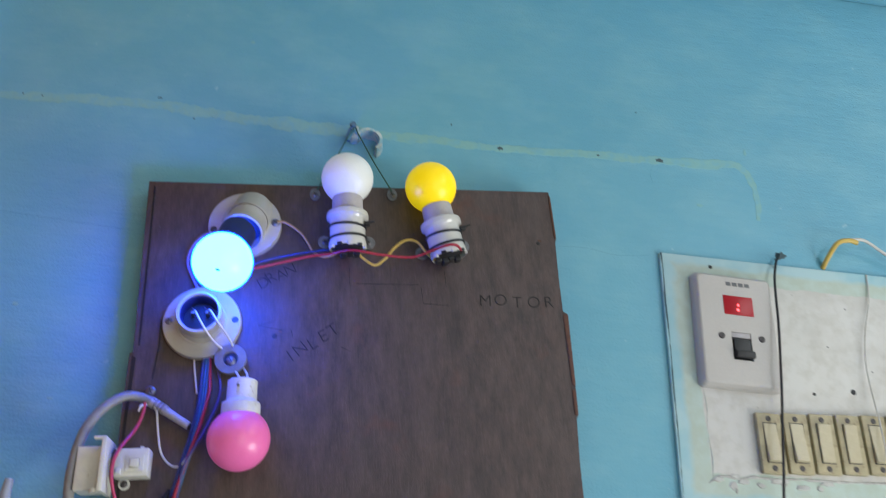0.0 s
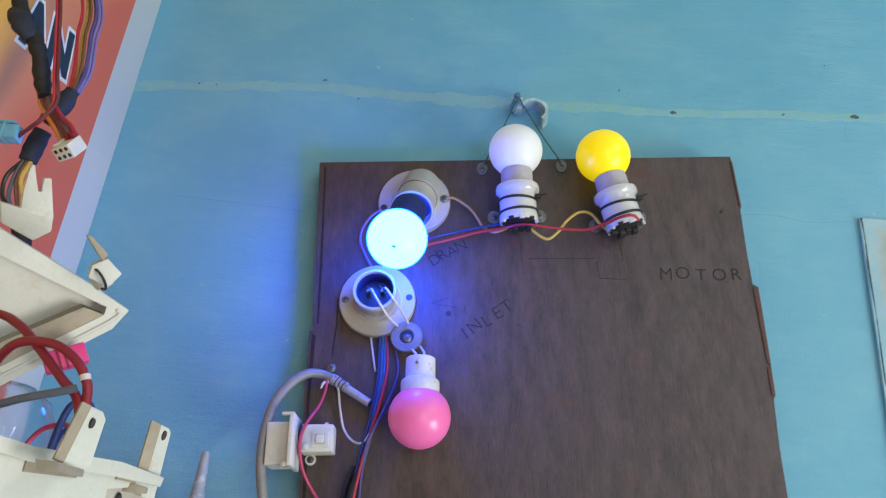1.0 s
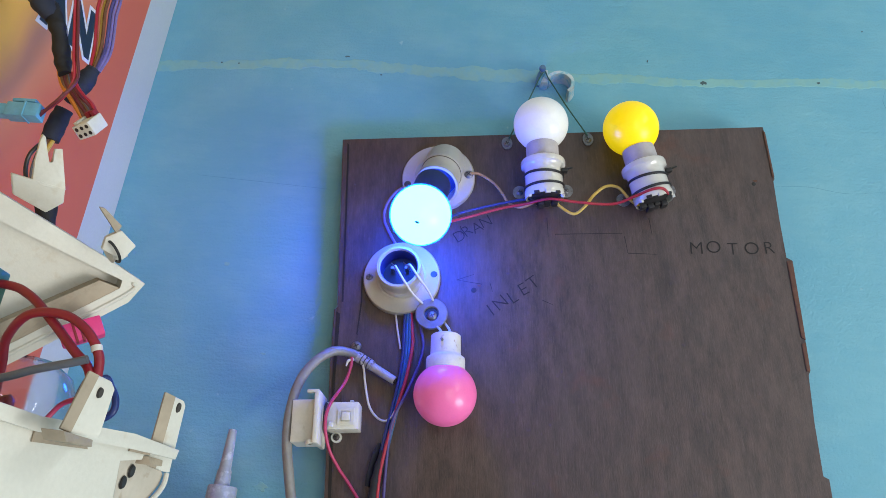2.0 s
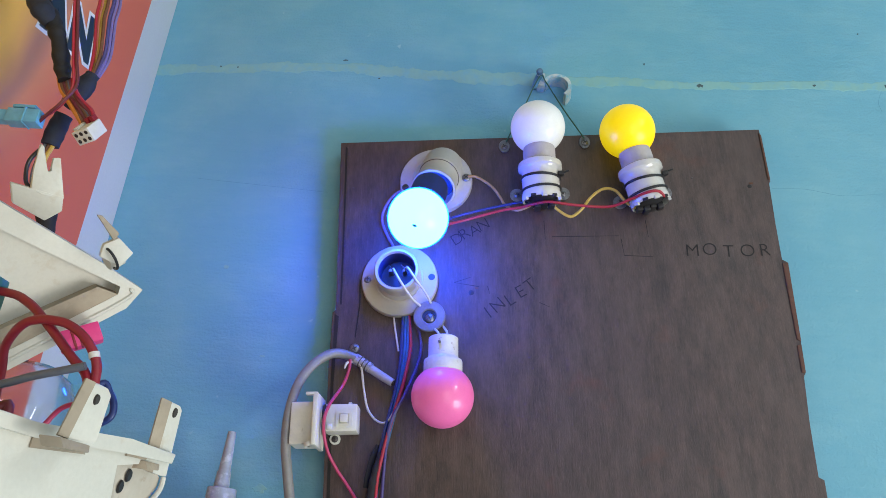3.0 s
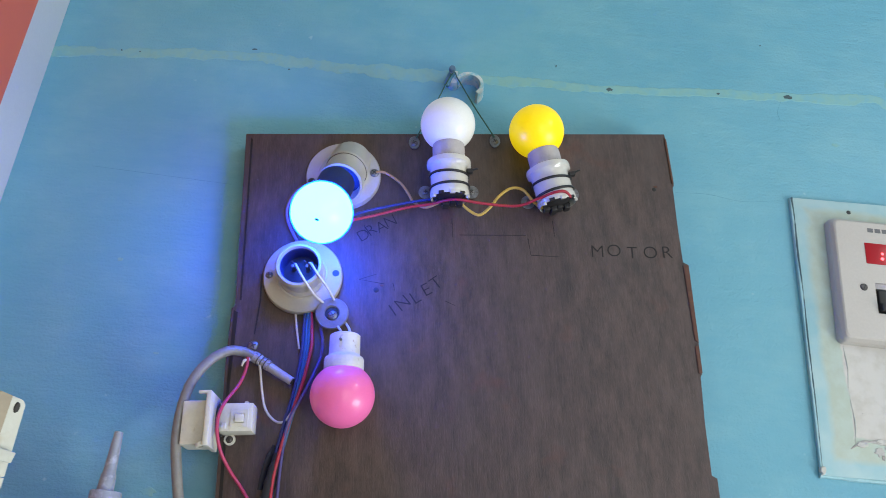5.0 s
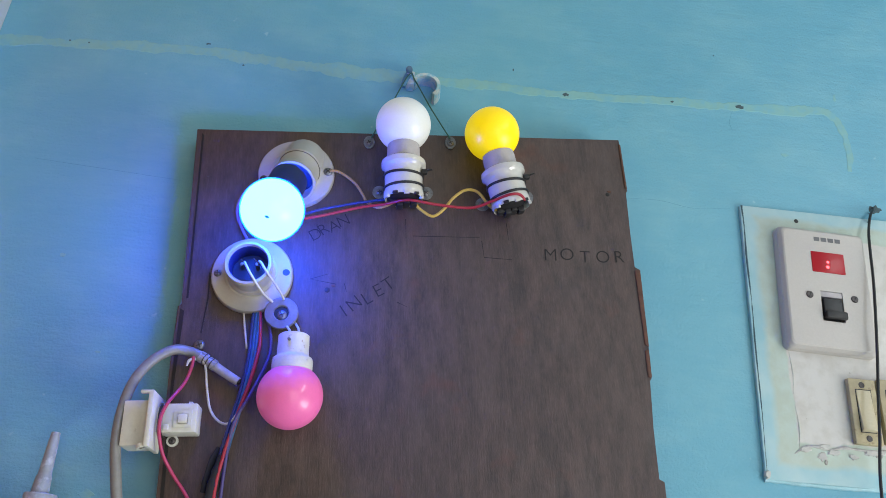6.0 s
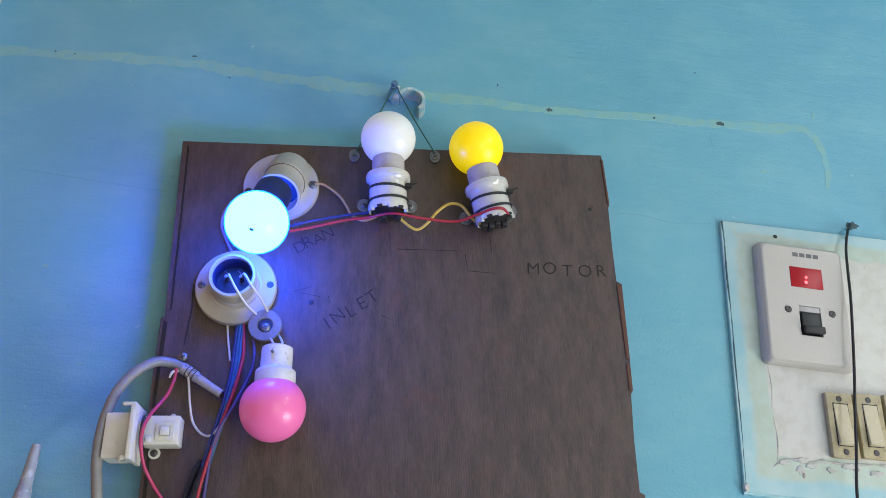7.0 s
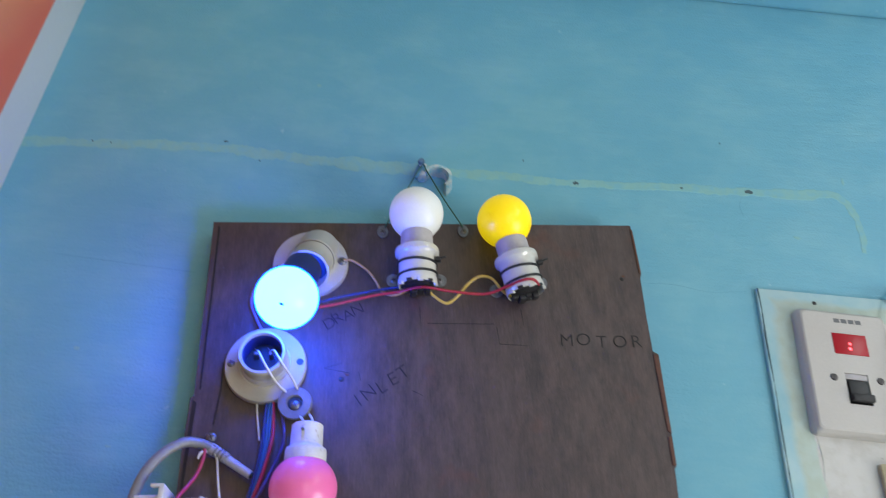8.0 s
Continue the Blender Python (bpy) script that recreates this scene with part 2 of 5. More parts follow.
PAINTED_CLIP = surface("paint_smeared_clip", (0.66, 0.74, 0.75), 0.5, scale=70, grime=(0.22, 0.48, 0.60), grime_at=(0.44, 0.60))
WIRE = {n: surface("wire_" + n, c, 0.4, scale=150, relief=0.08, dark=0.8) for n, c in {
    "red": (0.42, 0.022, 0.045), "crimson": (0.27, 0.012, 0.026), "pink": (0.50, 0.045, 0.13), "blue": (0.016, 0.10, 0.25), "navy": (0.012, 0.03, 0.16),
    "violet": (0.075, 0.06, 0.20), "lilac": (0.19, 0.15, 0.36), "yellow": (0.66, 0.44, 0.08), "beige": (0.46, 0.28, 0.13), "white": (0.68, 0.66, 0.61),
    "grey": (0.25, 0.25, 0.25), "slate": (0.11, 0.12, 0.15), "black": (0.016, 0.016, 0.018), "brown": (0.17, 0.075, 0.04), "orange": (0.66, 0.22, 0.03),
    "maroon": (0.14, 0.02, 0.03), "green": (0.03, 0.13, 0.10)}.items()}

# ---- building helpers ----


def thing(name, label, category, m=None, group="", kind=""):
    ob = new(name)
    ob.empty_display_size = 0.01
    ob.matrix_world = m or Matrix()
    return tagged(ob, label, category, group, kind)


def part(name, bm, material, parent=None, label="", smooth=True):
    me = bpy.data.meshes.new(name)
    bmesh.ops.recalc_face_normals(bm, faces=bm.faces)
    bm.to_mesh(me)
    bm.free()
    for f in me.polygons:
        f.use_smooth = smooth
    me.materials.append(material)
    if smooth:
        me.set_sharp_from_angle(angle=radians(38))
    ob = new(name, me)
    if parent:
        ob.parent = parent
    if label:
        ob["label"] = label
    return ob


def block(x0, x1, y0, y1, z0, z1, bevel=0.0, bm=None, segs=2):
    bm = bm or bmesh.new()
    m = Matrix.LocRotScale(((x0 + x1) / 2, (y0 + y1) / 2, (z0 + z1) / 2), None, (x1 - x0, y1 - y0, z1 - z0))
    made = bmesh.ops.create_cube(bm, size=1, matrix=m)
    if bevel:
        edges = {e for v in made["verts"] for e in v.link_edges}
        bmesh.ops.bevel(bm, geom=list(edges), offset=bevel, segments=segs, profile=0.6, affect="EDGES")
    return bm


def lathe(profile, segs=40, m=None, bm=None, wobble=0.0):
    """Turns (radius, height) pairs round z; m then places the turned body."""
    bm = bm or bmesh.new()
    rings = []
    for r, z in profile:
        if r < 1e-6:
            rings.append([bm.verts.new((0, 0, z))])
        else:
            rings.append([bm.verts.new((r * math.cos(a) * (1 + wobble * math.sin(3 * a)), r * math.sin(a), z)) for a in (2 * math.pi * k / segs for k in range(segs))])
    for a, b in zip(rings, rings[1:]):
        for k in range(segs):
            j = (k + 1) % segs
            if len(a) == 1 and len(b) == 1:
                continue
            if len(a) == 1:
                bm.faces.new((a[0], b[k], b[j]))
            elif len(b) == 1:
                bm.faces.new((a[k], a[j], b[0]))
            else:
                bm.faces.new((a[k], a[j], b[j], b[k]))
    if m:
        bmesh.ops.transform(bm, matrix=m, verts=[v for ring in rings for v in ring])
    return bm


def along(origin, axis):
    """A pose at origin whose z runs along axis."""
    return Matrix.Translation(origin) @ Vector(axis).to_track_quat("Z", "Y").to_matrix().to_4x4()


def spline(points, steps=8):
    pts = [Vector(p) for p in points]
    pts = [pts[0] * 2 - pts[1], *pts, pts[-1] * 2 - pts[-2]]
    out = []
    for a, b, c, d in zip(pts, pts[1:], pts[2:], pts[3:]):
        for k in range(steps):
            t = k / steps
            out.append(0.5 * (2 * b + (c - a) * t + (2 * a - 5 * b + 4 * c - d) * t * t + (3 * b - a - 3 * c + d) * t ** 3))
    return [*out, pts[-2]]


def sweep(points, radius, segs=10, steps=8, bm=None, flat=1.0, rough=0.0):
    """A round bar along a smooth line; radius may be a list, one for each given point."""
    bm = bm or bmesh.new()
    line = spline(points, steps)
    radii = [radius] * len(points) if isinstance(radius, float) else radius
    side = None
    rings = []
    for k, p in enumerate(line):
        d = (line[min(k + 1, len(line) - 1)] - line[max(k - 1, 0)]).normalized()
        if side is None:
            side = d.orthogonal().normalized()
        side = (side - d * side.dot(d)).normalized()
        up = d.cross(side)
        f = k / steps
        i = min(int(f), len(radii) - 2)
        r = radii[i] + (radii[i + 1] - radii[i]) * (f - i)
        if rough:
            r *= 1 + rough * noise.noise(p * 180)
        rings.append([bm.verts.new(p + (side * math.cos(a) + up * math.sin(a) * flat) * r) for a in (2 * math.pi * j / segs for j in range(segs))])
    for a, b in zip(rings, rings[1:]):
        for j in range(segs):
            bm.faces.new((a[j], a[(j + 1) % segs], b[(j + 1) % segs], b[j]))
    bm.faces.new(rings[0][::-1])
    bm.faces.new(rings[-1])
    return bm


def prism(points, depth, bevel=0.0, bm=None):
    """A flat outline with thickness: depth is the vector from the front outline to the back one."""
    bm = bm or bmesh.new()
    front = [bm.verts.new(p) for p in points]
    back = [bm.verts.new(Vector(p) + Vector(depth)) for p in points]
    n = len(front)
    faces = [bm.faces.new(front), bm.faces.new(back[::-1])]
    for k in range(n):
        faces.append(bm.faces.new((front[k], back[k], back[(k + 1) % n], front[(k + 1) % n])))
    if bevel:
        edges = {e for f in faces for e in f.edges}
        bmesh.ops.bevel(bm, geom=list(edges), offset=bevel, segments=2, profile=0.6, affect="EDGES")
    return bm


def ring_prism(outer, inner, depth, bm=None):
    """A frame between two outlines of as many corners."""
    bm = bm or bmesh.new()
    d = Vector(depth)
    rows = [[bm.verts.new(Vector(p) + s * d) for p in line] for line, s in ((outer, 0), (inner, 0), (inner, 1), (outer, 1))]
    n = len(outer)
    for a, b in zip(rows, rows[1:] + rows[:1]):
        for k in range(n):
            bm.faces.new((a[k], a[(k + 1) % n], b[(k + 1) % n], b[k]))
    return bm


def torus(R, r, m=None, segs=36, around=8, flat=1.0):
    bm = bmesh.new()
    rings = []
    for k in range(segs):
        a = 2 * math.pi * k / segs
        rings.append([bm.verts.new(((R + r * math.cos(b)) * math.cos(a), (R + r * math.cos(b)) * math.sin(a), r * flat * math.sin(b))) for b in (2 * math.pi * j / around for j in range(around))])
    for k in range(segs):
        for j in range(around):
            a, b = rings[k], rings[(k + 1) % segs]
            bm.faces.new((a[j], b[j], b[(j + 1) % around], a[(j + 1) % around]))
    if m:
        bmesh.ops.transform(bm, matrix=m, verts=bm.verts)
    return bm


def lettering(text, size, thin=0.0, depth=0.0002):
    cu = bpy.data.curves.new("text", "FONT")
    cu.body, cu.size, cu.extrude, cu.offset = text, size, depth, thin
    tmp = bpy.data.objects.new("text", cu)
    me = bpy.data.meshes.new_from_object(tmp)
    bpy.data.objects.remove(tmp)
    bm = bmesh.new()
    bm.from_mesh(me)
    bpy.data.meshes.remove(me)
    return bm


def moved(bm, m):
    bmesh.ops.transform(bm, matrix=m, verts=bm.verts)
    return bm


def ribbon(points, widths, depth, seed, step=0.006, ragged=0.5):
    """A raised strip on the wall (x and z given) with ragged sides."""
    bm = bmesh.new()
    line = spline([(x, 0, z) for x, z in points], 40)
    rows = []
    for k, p in enumerate(line):
        d = (line[min(k + 1, len(line) - 1)] - line[max(k - 1, 0)]).normalized()
        n = Vector((-d.z, 0, d.x))
        f = k / 40
        i = min(int(f), len(widths) - 2)
        w = widths[i] + (widths[i + 1] - widths[i]) * (f - i)
        a, b = (w * (0.5 + ragged * (0.7 * noise.noise(Vector((p.x * 34, q, p.z * 34))) + 0.35 * noise.noise(Vector((p.x * 190, q, p.z * 190))) + 0.2 * noise.noise(Vector((p.x * 600, q, 0))))) for q in (seed, seed + 7.3))
        rows.append([bm.verts.new(q) for q in (p + n * a + Vector((0, 0.001, 0)), p + n * a * 0.6 + Vector((0, -depth, 0)), p - n * b * 0.6 + Vector((0, -depth, 0)), p - n * b + Vector((0, 0.001, 0)))])
    for a, b in zip(rows, rows[1:]):
        for j in range(3):
            bm.faces.new((a[j], a[j + 1], b[j + 1], b[j]))
    return bm


def blotch(x, z, rx, rz, depth, seed, n=14):
    """A small ragged raised or sunk patch on the wall."""
    bm = bmesh.new()
    rim = []
    top = []
    for k in range(n):
        a = 2 * math.pi * k / n
        s = 1 + 0.7 * noise.noise(Vector((math.cos(a) * 2, math.sin(a) * 2, seed)))
        rim.append(bm.verts.new((x + rx * s * math.cos(a), 0.0008, z + rz * s * math.sin(a))))
        top.append(bm.verts.new((x + rx * s * 0.7 * math.cos(a), -depth * (0.7 + 0.5 * noise.noise(Vector((a * 3, seed, 1)))), z + rz * s * 0.7 * math.sin(a))))
    for k in range(n):
        j = (k + 1) % n
        bm.faces.new((rim[k], rim[j], top[j], top[k]))
    bm.faces.new(top)
    return bm


# ---- the room ----


def structure(name, bm, material, label=""):
    return tagged(part(name, bm, material, None, "", False), label, "", "", "structure")


structure("wall_north", block(-0.4, 2.6, 0, 0.2, 0, 2.62), WALL, "sky-blue painted plaster wall with scuffs")
structure("wall_west", block(-0.4, -0.2, -3.0, 0, 0, 2.62), WALL, "sky-blue painted side wall behind the poster")
east = block(1.8, 2.0, -3.0, -1.25, 0, 2.62)
block(1.8, 2.0, -0.25, 0.2, 0, 2.62, bm=east)
block(1.8, 2.0, -1.25, -0.25, 0, 0.45, bm=east)
block(1.8, 2.0, -1.25, -0.25, 1.20, 2.62, bm=east)
structure("wall_east", east, PLASTER, "pale plastered wall with a low window opening")
rear = block(-0.4, 0.5, -3.2, -3.0, 0, 2.62)
block(1.8, 2.0, -3.2, -3.0, 0, 2.62, bm=rear)
block(0.5, 1.8, -3.2, -3.0, 2.1, 2.62, bm=rear)
structure("wall_south", rear, PLASTER, "pale plastered wall with an open doorway")
structure("floor", block(-0.4, 2.8, -6.0, 0.2, -0.1, 0), CEMENT, "grey cement floor")
structure("ceiling", block(-0.4, 2.8, -3.2, 0.2, 2.62, 2.75), CEILING, "whitewashed concrete ceiling")
structure("beam", block(-0.194, 1.8, -0.12, 0, 2.268, 2.62, 0.004), WALL, "blue painted concrete beam under the ceiling")
structure("shelf_ledge", block(-0.2, 0.06, -0.47, 0, 1.42, 1.45, 0.002), PLASTER, "plain plastered ledge along the wall")

# the old cable groove, filled and not painted over
structure("filled_groove", ribbon([(-0.2, 1.981), (-0.10, 1.990), (-0.015, 1.995), (0.053, 1.992), (0.148, 1.992), (0.25, 1.993), (0.315, 1.994), (0.414, 2.0), (0.481, 2.003), (0.53, 2.005), (0.560, 2.009), (0.574, 2.004), (0.581, 1.988), (0.582, 1.965), (0.580, 1.945)],
          [0.018, 0.014, 0.016, 0.020, 0.020, 0.015, 0.013, 0.014, 0.012, 0.015, 0.013, 0.014, 0.012, 0.009, 0.005], 0.00025, 1.0), FILLER, "pale filler in a chased cable groove")
for k, (x, z, rx, rz, m) in enumerate([(0.315, 1.994, 0.0042, 0.0026, CHIP), (0.481, 2.003, 0.006, 0.0028, CHIP), (0.416, 2.0, 0.002, 0.0014, CHIP), (0.398, 2.000, 0.0035, 0.002, FILLER), (0.430, 2.001, 0.004, 0.0018, FILLER), (-0.015, 2.004, 0.0026, 0.0012, CRACK),
                                      (-0.135, 1.990, 0.0012, 0.001, CRACK), (-0.118, 1.990, 0.001, 0.001, CRACK), (0.02, 1.985, 0.0012, 0.0008, CRACK), (0.598, 1.908, 0.008, 0.005, CHIP),
                                      (0.265, 2.015, 0.0008, 0.0018, CRACK), (-0.086, 1.785, 0.0028, 0.002, FILLER), (-0.04, 1.71, 0.0035, 0.0012, FILLER), (0.06, 2.085, 0.003, 0.002, FILLER),
                                      (-0.022, 1.608, 0.006, 0.004, FILLER), (0.46, 2.06, 0.001, 0.001, CRACK), (0.577, 2.026, 0.0022, 0.006, FILLER), (0.52, 1.955, 0.005, 0.0022, FILLER)]):
    structure("wall_scar", blotch(x, z, rx, rz, 0.0004 if m is FILLER else 0.0006, k * 3.1), m, "small scar in the paint")
for k, pts in enumerate([[(-0.13, 1.868), (-0.09, 1.866), (-0.05, 1.864), (-0.01, 1.862)], [(0.372, 1.892), (0.40, 1.893), (0.43, 1.889), (0.463, 1.893)], [(0.474, 1.998), (0.470, 1.985), (0.472, 1.975)]]):
    structure("hairline_crack", ribbon(pts, [0.0002, 0.0004, 0.0003, 0.0002, 0.0002][: len(pts)], 0.0001, 9.0 + k), HAIRLINE, "fine hairline crack in the paint")

# ---- the wooden board ----
BOARD = pose(0, -0.022, 1.9, 0, -5.8, 0)  # x along its top edge, z up its face, -y out of its face
board = thing("wooden_board", "dark brown plywood board with ragged edges hung on the blue wall", "board", BOARD)
edge = [(0.0, 0.0), (0.359, 0.0), (0.3598, -0.02), (0.3604, -0.0505), (0.3582, -0.0525), (0.3578, -0.09), (0.3569, -0.121), (0.3617, -0.1225), (0.3603, -0.165), (0.3598, -0.19), (0.359, -0.2128), (0.3566, -0.2149),
        (0.355, -0.25), (0.3534, -0.2877), (0.358, -0.289), (0.357, -0.33), (0.355, -0.42), (0.003, -0.42), (0.0015, -0.30), (0.0002, -0.198), (0.0009, -0.1562), (0.0042, -0.1545), (0.002, -0.083)]
part("panel", prism([(x, 0, z) for x, z in edge], (0, 0.0205, 0), 0.0007), WOOD, board)
for pts in ([(0.3572, -0.1235), (0.3616, -0.1235), (0.3600, -0.188), (0.3572, -0.186)], [(0.3565, -0.191), (0.3597, -0.190), (0.3590, -0.2120), (0.3562, -0.2120)], [(0.3580, -0.004), (0.3596, -0.006), (0.3602, -0.049), (0.3585, -0.049)]):
    part("torn_veneer", prism([(x, -0.0008, z) for x, z in pts], (0, 0.003, 0), 0.0003), SPLIT, board, "bare reddish splintered edge")
for text, size, x, z, turn in (("MOTOR", 0.0125, 0.281, -0.1155, -1.5), ("INLET", 0.0125, 0.122, -0.167, 33), ("DRAN", 0.0115, 0.099, -0.1015, 30)):
    step = (0.0715 if text == "MOTOR" else 0.052 if text == "INLET" else 0.0325) / len(text)
    for k, letter in enumerate(text):
        bm = lettering(letter, size * 1.22, -0.00022, 0.00006)
        wide = max(v.co.x for v in bm.verts)
        moved(bm, Matrix.Translation((x, -0.0002, z)) @ pose(0, 0, 0, 90, 0, 0) @ pose(0, 0, 0, 0, 0, turn) @ Matrix.Translation((step * k + (step - wide) * 0.5, 0.0006 * math.sin(k * 2.3), 0)) @ pose(0, 0, 0, 0, 0, 5 * math.sin(k * 1.7)))
        part("pencil_letter", bm, PENCIL, board, "pencilled letter of the word " + text, False)
for a, b in (((0.1723, -0.0805), (0.1725, -0.0975)), ((0.178, -0.0955), (0.232, -0.0961)), ((0.2335, -0.099), (0.2348, -0.1136)), ((0.2348, -0.1136), (0.2572, -0.1152)), ((0.2545, -0.083), (0.2555, -0.098)),
             ((0.118, -0.1375), (0.098, -0.1335)), ((0.098, -0.1335), (0.112, -0.1290)), ((0.165, -0.152), (0.173, -0.156)), ((0.1245, -0.137), (0.1262, -0.144)), ((0.1015, -0.086), (0.1022, -0.094))):
    d = (Vector((b[0], 0, b[1])) - Vector((a[0], 0, a[1]))).normalized()
    w = Vector((-d.z, 0, d.x)) * 0.00028
    A, B2 = Vector((a[0], -0.0001, a[1])), Vector((b[0], -0.0001, b[1]))
    part("pencil_line", prism([A + w, B2 + w * 0.5, B2 - w * 0.5, A - w], (0, 0.0004, 0)), PENCIL, board, "", False)
for x, z, r in ((0.1115, -0.1424, 0.0022), (0.3427, -0.0544, 0.0018), (0.013, -0.045, 0.0008), (0.057, -0.2035, 0.0025), (0.297, -0.045, 0.0007)):
    part("drill_hole", lathe([(0, -0.00025), (r * 0.75, -0.0002), (r, 0.0), (r * 1.25, 0.0003)], 14, along((x, 0.0, z), (0, 1, 0))), SHADOWED if r > 0.001 else DARKSTEEL, board)
for x, z in ((0.116, -0.1395), (0.3445, -0.0525)):
    part("splinter", prism([(x - 0.002, -0.0004, z + 0.0014), (x + 0.001, -0.0004, z + 0.0016), (x + 0.0012, -0.0004, z), (x - 0.001, -0.0004, z)], (0, 0.0006, 0)), SPLIT, board)


for pts in ([(0.0030, -0.158), (0.0062, -0.160), (0.0048, -0.215), (0.0066, -0.300), (0.0042, -0.300), (0.0026, -0.215)], [(0.0045, -0.004), (0.0062, -0.006), (0.0072, -0.070), (0.0082, -0.150), (0.0066, -0.150), (0.0058, -0.070)], [(0.0215, -0.128), (0.0227, -0.130), (0.0232, -0.150), (0.0205, -0.178), (0.0195, -0.177), (0.0220, -0.150)]):
    part("dark_score", prism([(x, -0.0003, z) for x, z in pts], (0, 0.0006, 0)), PENCIL, board, "dark scored line in the wood", False)


def on_board(x, h, z):
    return BOARD @ Matrix.Translation((x, -h, z))


OUT = (0, -1, 0)


def screw_head(parent, x, h, z, r=0.003, material=None, name="screw"):
    """A domed cross-head screw in its thing's own space."""
    m = along((x, -h, z), OUT)
    head = part(name, lathe([(0, 0.0016), (r * 0.5, 0.0014), (r * 0.85, 0.0008), (r, 0.0), (r, -0.0004)], 18, m), material or STEEL, parent)
    slot = block(-r * 0.6, r * 0.6, -0.0004, 0.0004, 0.0010, 0.0017)
    block(-0.0004, 0.0004, -r * 0.6, r * 0.6, 0.0010, 0.0017, bm=slot)
    part("cross_slot", moved(slot, m @ pose(0, 0, 0, 0, 0, 25 + 900 * x)), DARKSTEEL, head, "", False)


def globe_profile(R, neck, z0=0.0):
    """A round bulb whose neck starts at z0; its centre lies at z0 + sqrt(R^2 - neck^2)."""
    c = z0 + math.sqrt(R * R - neck * neck)
    a0 = math.asin(neck / R)
    return [(R * math.sin(a), c - R * math.cos(a)) for a in (a0 + (math.pi - a0) * k / 26 for k in range(26))] + [(0, c + R)], c - z0


def bulb(label, material, m, R, collar_material, collar_r, collar_len, lit=False):
    """A round night bulb: the pose m has its z along the bulb, from collar to globe."""
    ob = thing("night_bulb", label, "light bulb", m, "coloured night bulbs")
    prof, _ = globe_profile(R, collar_r * 0.86, collar_len)
    part("globe", lathe(prof, 56), material, ob)
    part("collar", lathe([(collar_r * 0.8, -0.004), (collar_r, -0.003), (collar_r, collar_len * 0.8), (collar_r * 0.97, collar_len), (collar_r * 0.8, collar_len + 0.0008)], 40), collar_material, ob)
    return ob


# lamp holder 1: sloping barrel with the lit blue bulb
def round_base(parent, hole=True):
    part("base_plate", lathe([(0, 0.0), (0.0300, 0.0), (0.0306, 0.0012), (0.0306, 0.0042), (0.0298, 0.0058), (0.0282, 0.0062), (0.0215, 0.0066), (0.0195, 0.0082), (0, 0.0082)], 56, along((0, 0, 0), OUT)), PORCELAIN, parent)


m1 = on_board(0.0836, 0.0, -0.043)
holder1 = thing("angled_lamp_holder", "white round batten lamp holder with sloping barrel", "lamp holder", m1, "lamp holders")
round_base(holder1)
AX = Vector((-0.0125, -0.0440, -0.0660)).normalized()
foot = Vector((0.0045, -0.0070, 0.0075))
part("barrel", lathe([(0.0165, -0.012), (0.0168, 0.004), (0.0172, 0.0085), (0.0165, 0.0095), (0.0165, 0.0245), (0.0176, 0.0255), (0.0176, 0.0315), (0.0160, 0.0322), (0.0152, 0.0305), (0.0140, 0.012)], 48, along(foot, AX)), PORCELAIN, holder1)
part("seam", torus(0.0167, 0.00035, along(foot + AX * 0.0105, AX)), DARKSTEEL, holder1)
# Shade down the barrel, put in as a dark blue disc.
part("inner_shadow_ring", lathe([(0.0, 0.020), (0.0150, 0.020)], 30, along(foot, AX)), NAVY_SHADE, holder1)
fin = block(0.012, 0.019, -0.012, -0.002, -0.006, 0.012, 0.001)
part("terminal_hump", fin, PORCELAIN, holder1)
screw_head(holder1, 0.0255, 0.0064, 0.0012, 0.0038)
screw_head(holder1, -0.0255, 0.0060, -0.006, 0.0030, DARKSTEEL)
centre = Vector((0.0738, -0.0600, -0.1045)) - Vector((0.0836, 0.0, -0.043))
start = centre - AX * (math.sqrt(0.0232 ** 2 - 0.0123 ** 2) + 0.024)
blue = bulb("lit blue round night bulb glowing white at its core", BLUE_SKIN, m1 @ along(start, AX), 0.0232, NAVY_SHADE, 0.0143, 0.024)
blue.name = "lit_night_bulb"
core_at = 0.024 + math.sqrt(0.0232 ** 2 - 0.0123 ** 2)
part("glowing_core", lathe([(0.0223 * math.sin(math.pi * k / 28), core_at - 0.0223 * math.cos(math.pi * k / 28)) for k in range(29)], 52), BLUE_CORE, blue, "white-blue glowing core")
part("vent_pip", lathe([(0, 0.0004), (0.0009, 0.0003), (0.0012, -0.0002)], 12, along((0.0040, 0.0060, 0.024 + math.sqrt(0.0232 ** 2 - 0.0123 ** 2) + 0.0221), (0.17, 0.26, 0.95)) @ Matrix.Diagonal((1.4, 0.8, 1, 1))), WIRE["green"], blue, "tiny dark pip")

# lamp holder 2: straight barrel, empty, with two leads coming out
m2 = on_board(0.0546, 0.0, -0.1322)
holder2 = thing("empty_lamp_holder", "empty white batten lamp holder with bare wire ends", "lamp holder", m2, "lamp holders")
round_base(holder2)
part("barrel", lathe([(0.0185, 0.006), (0.0180, 0.0105), (0.0168, 0.0120), (0.0168, 0.0225), (0.0175, 0.0235), (0.0175, 0.0275), (0.0168, 0.0285), (0.0150, 0.0285), (0.0145, 0.0270), (0.0143, 0.008), (0, 0.0078)], 52, along((0, 0, 0), OUT)), PORCELAIN, holder2)
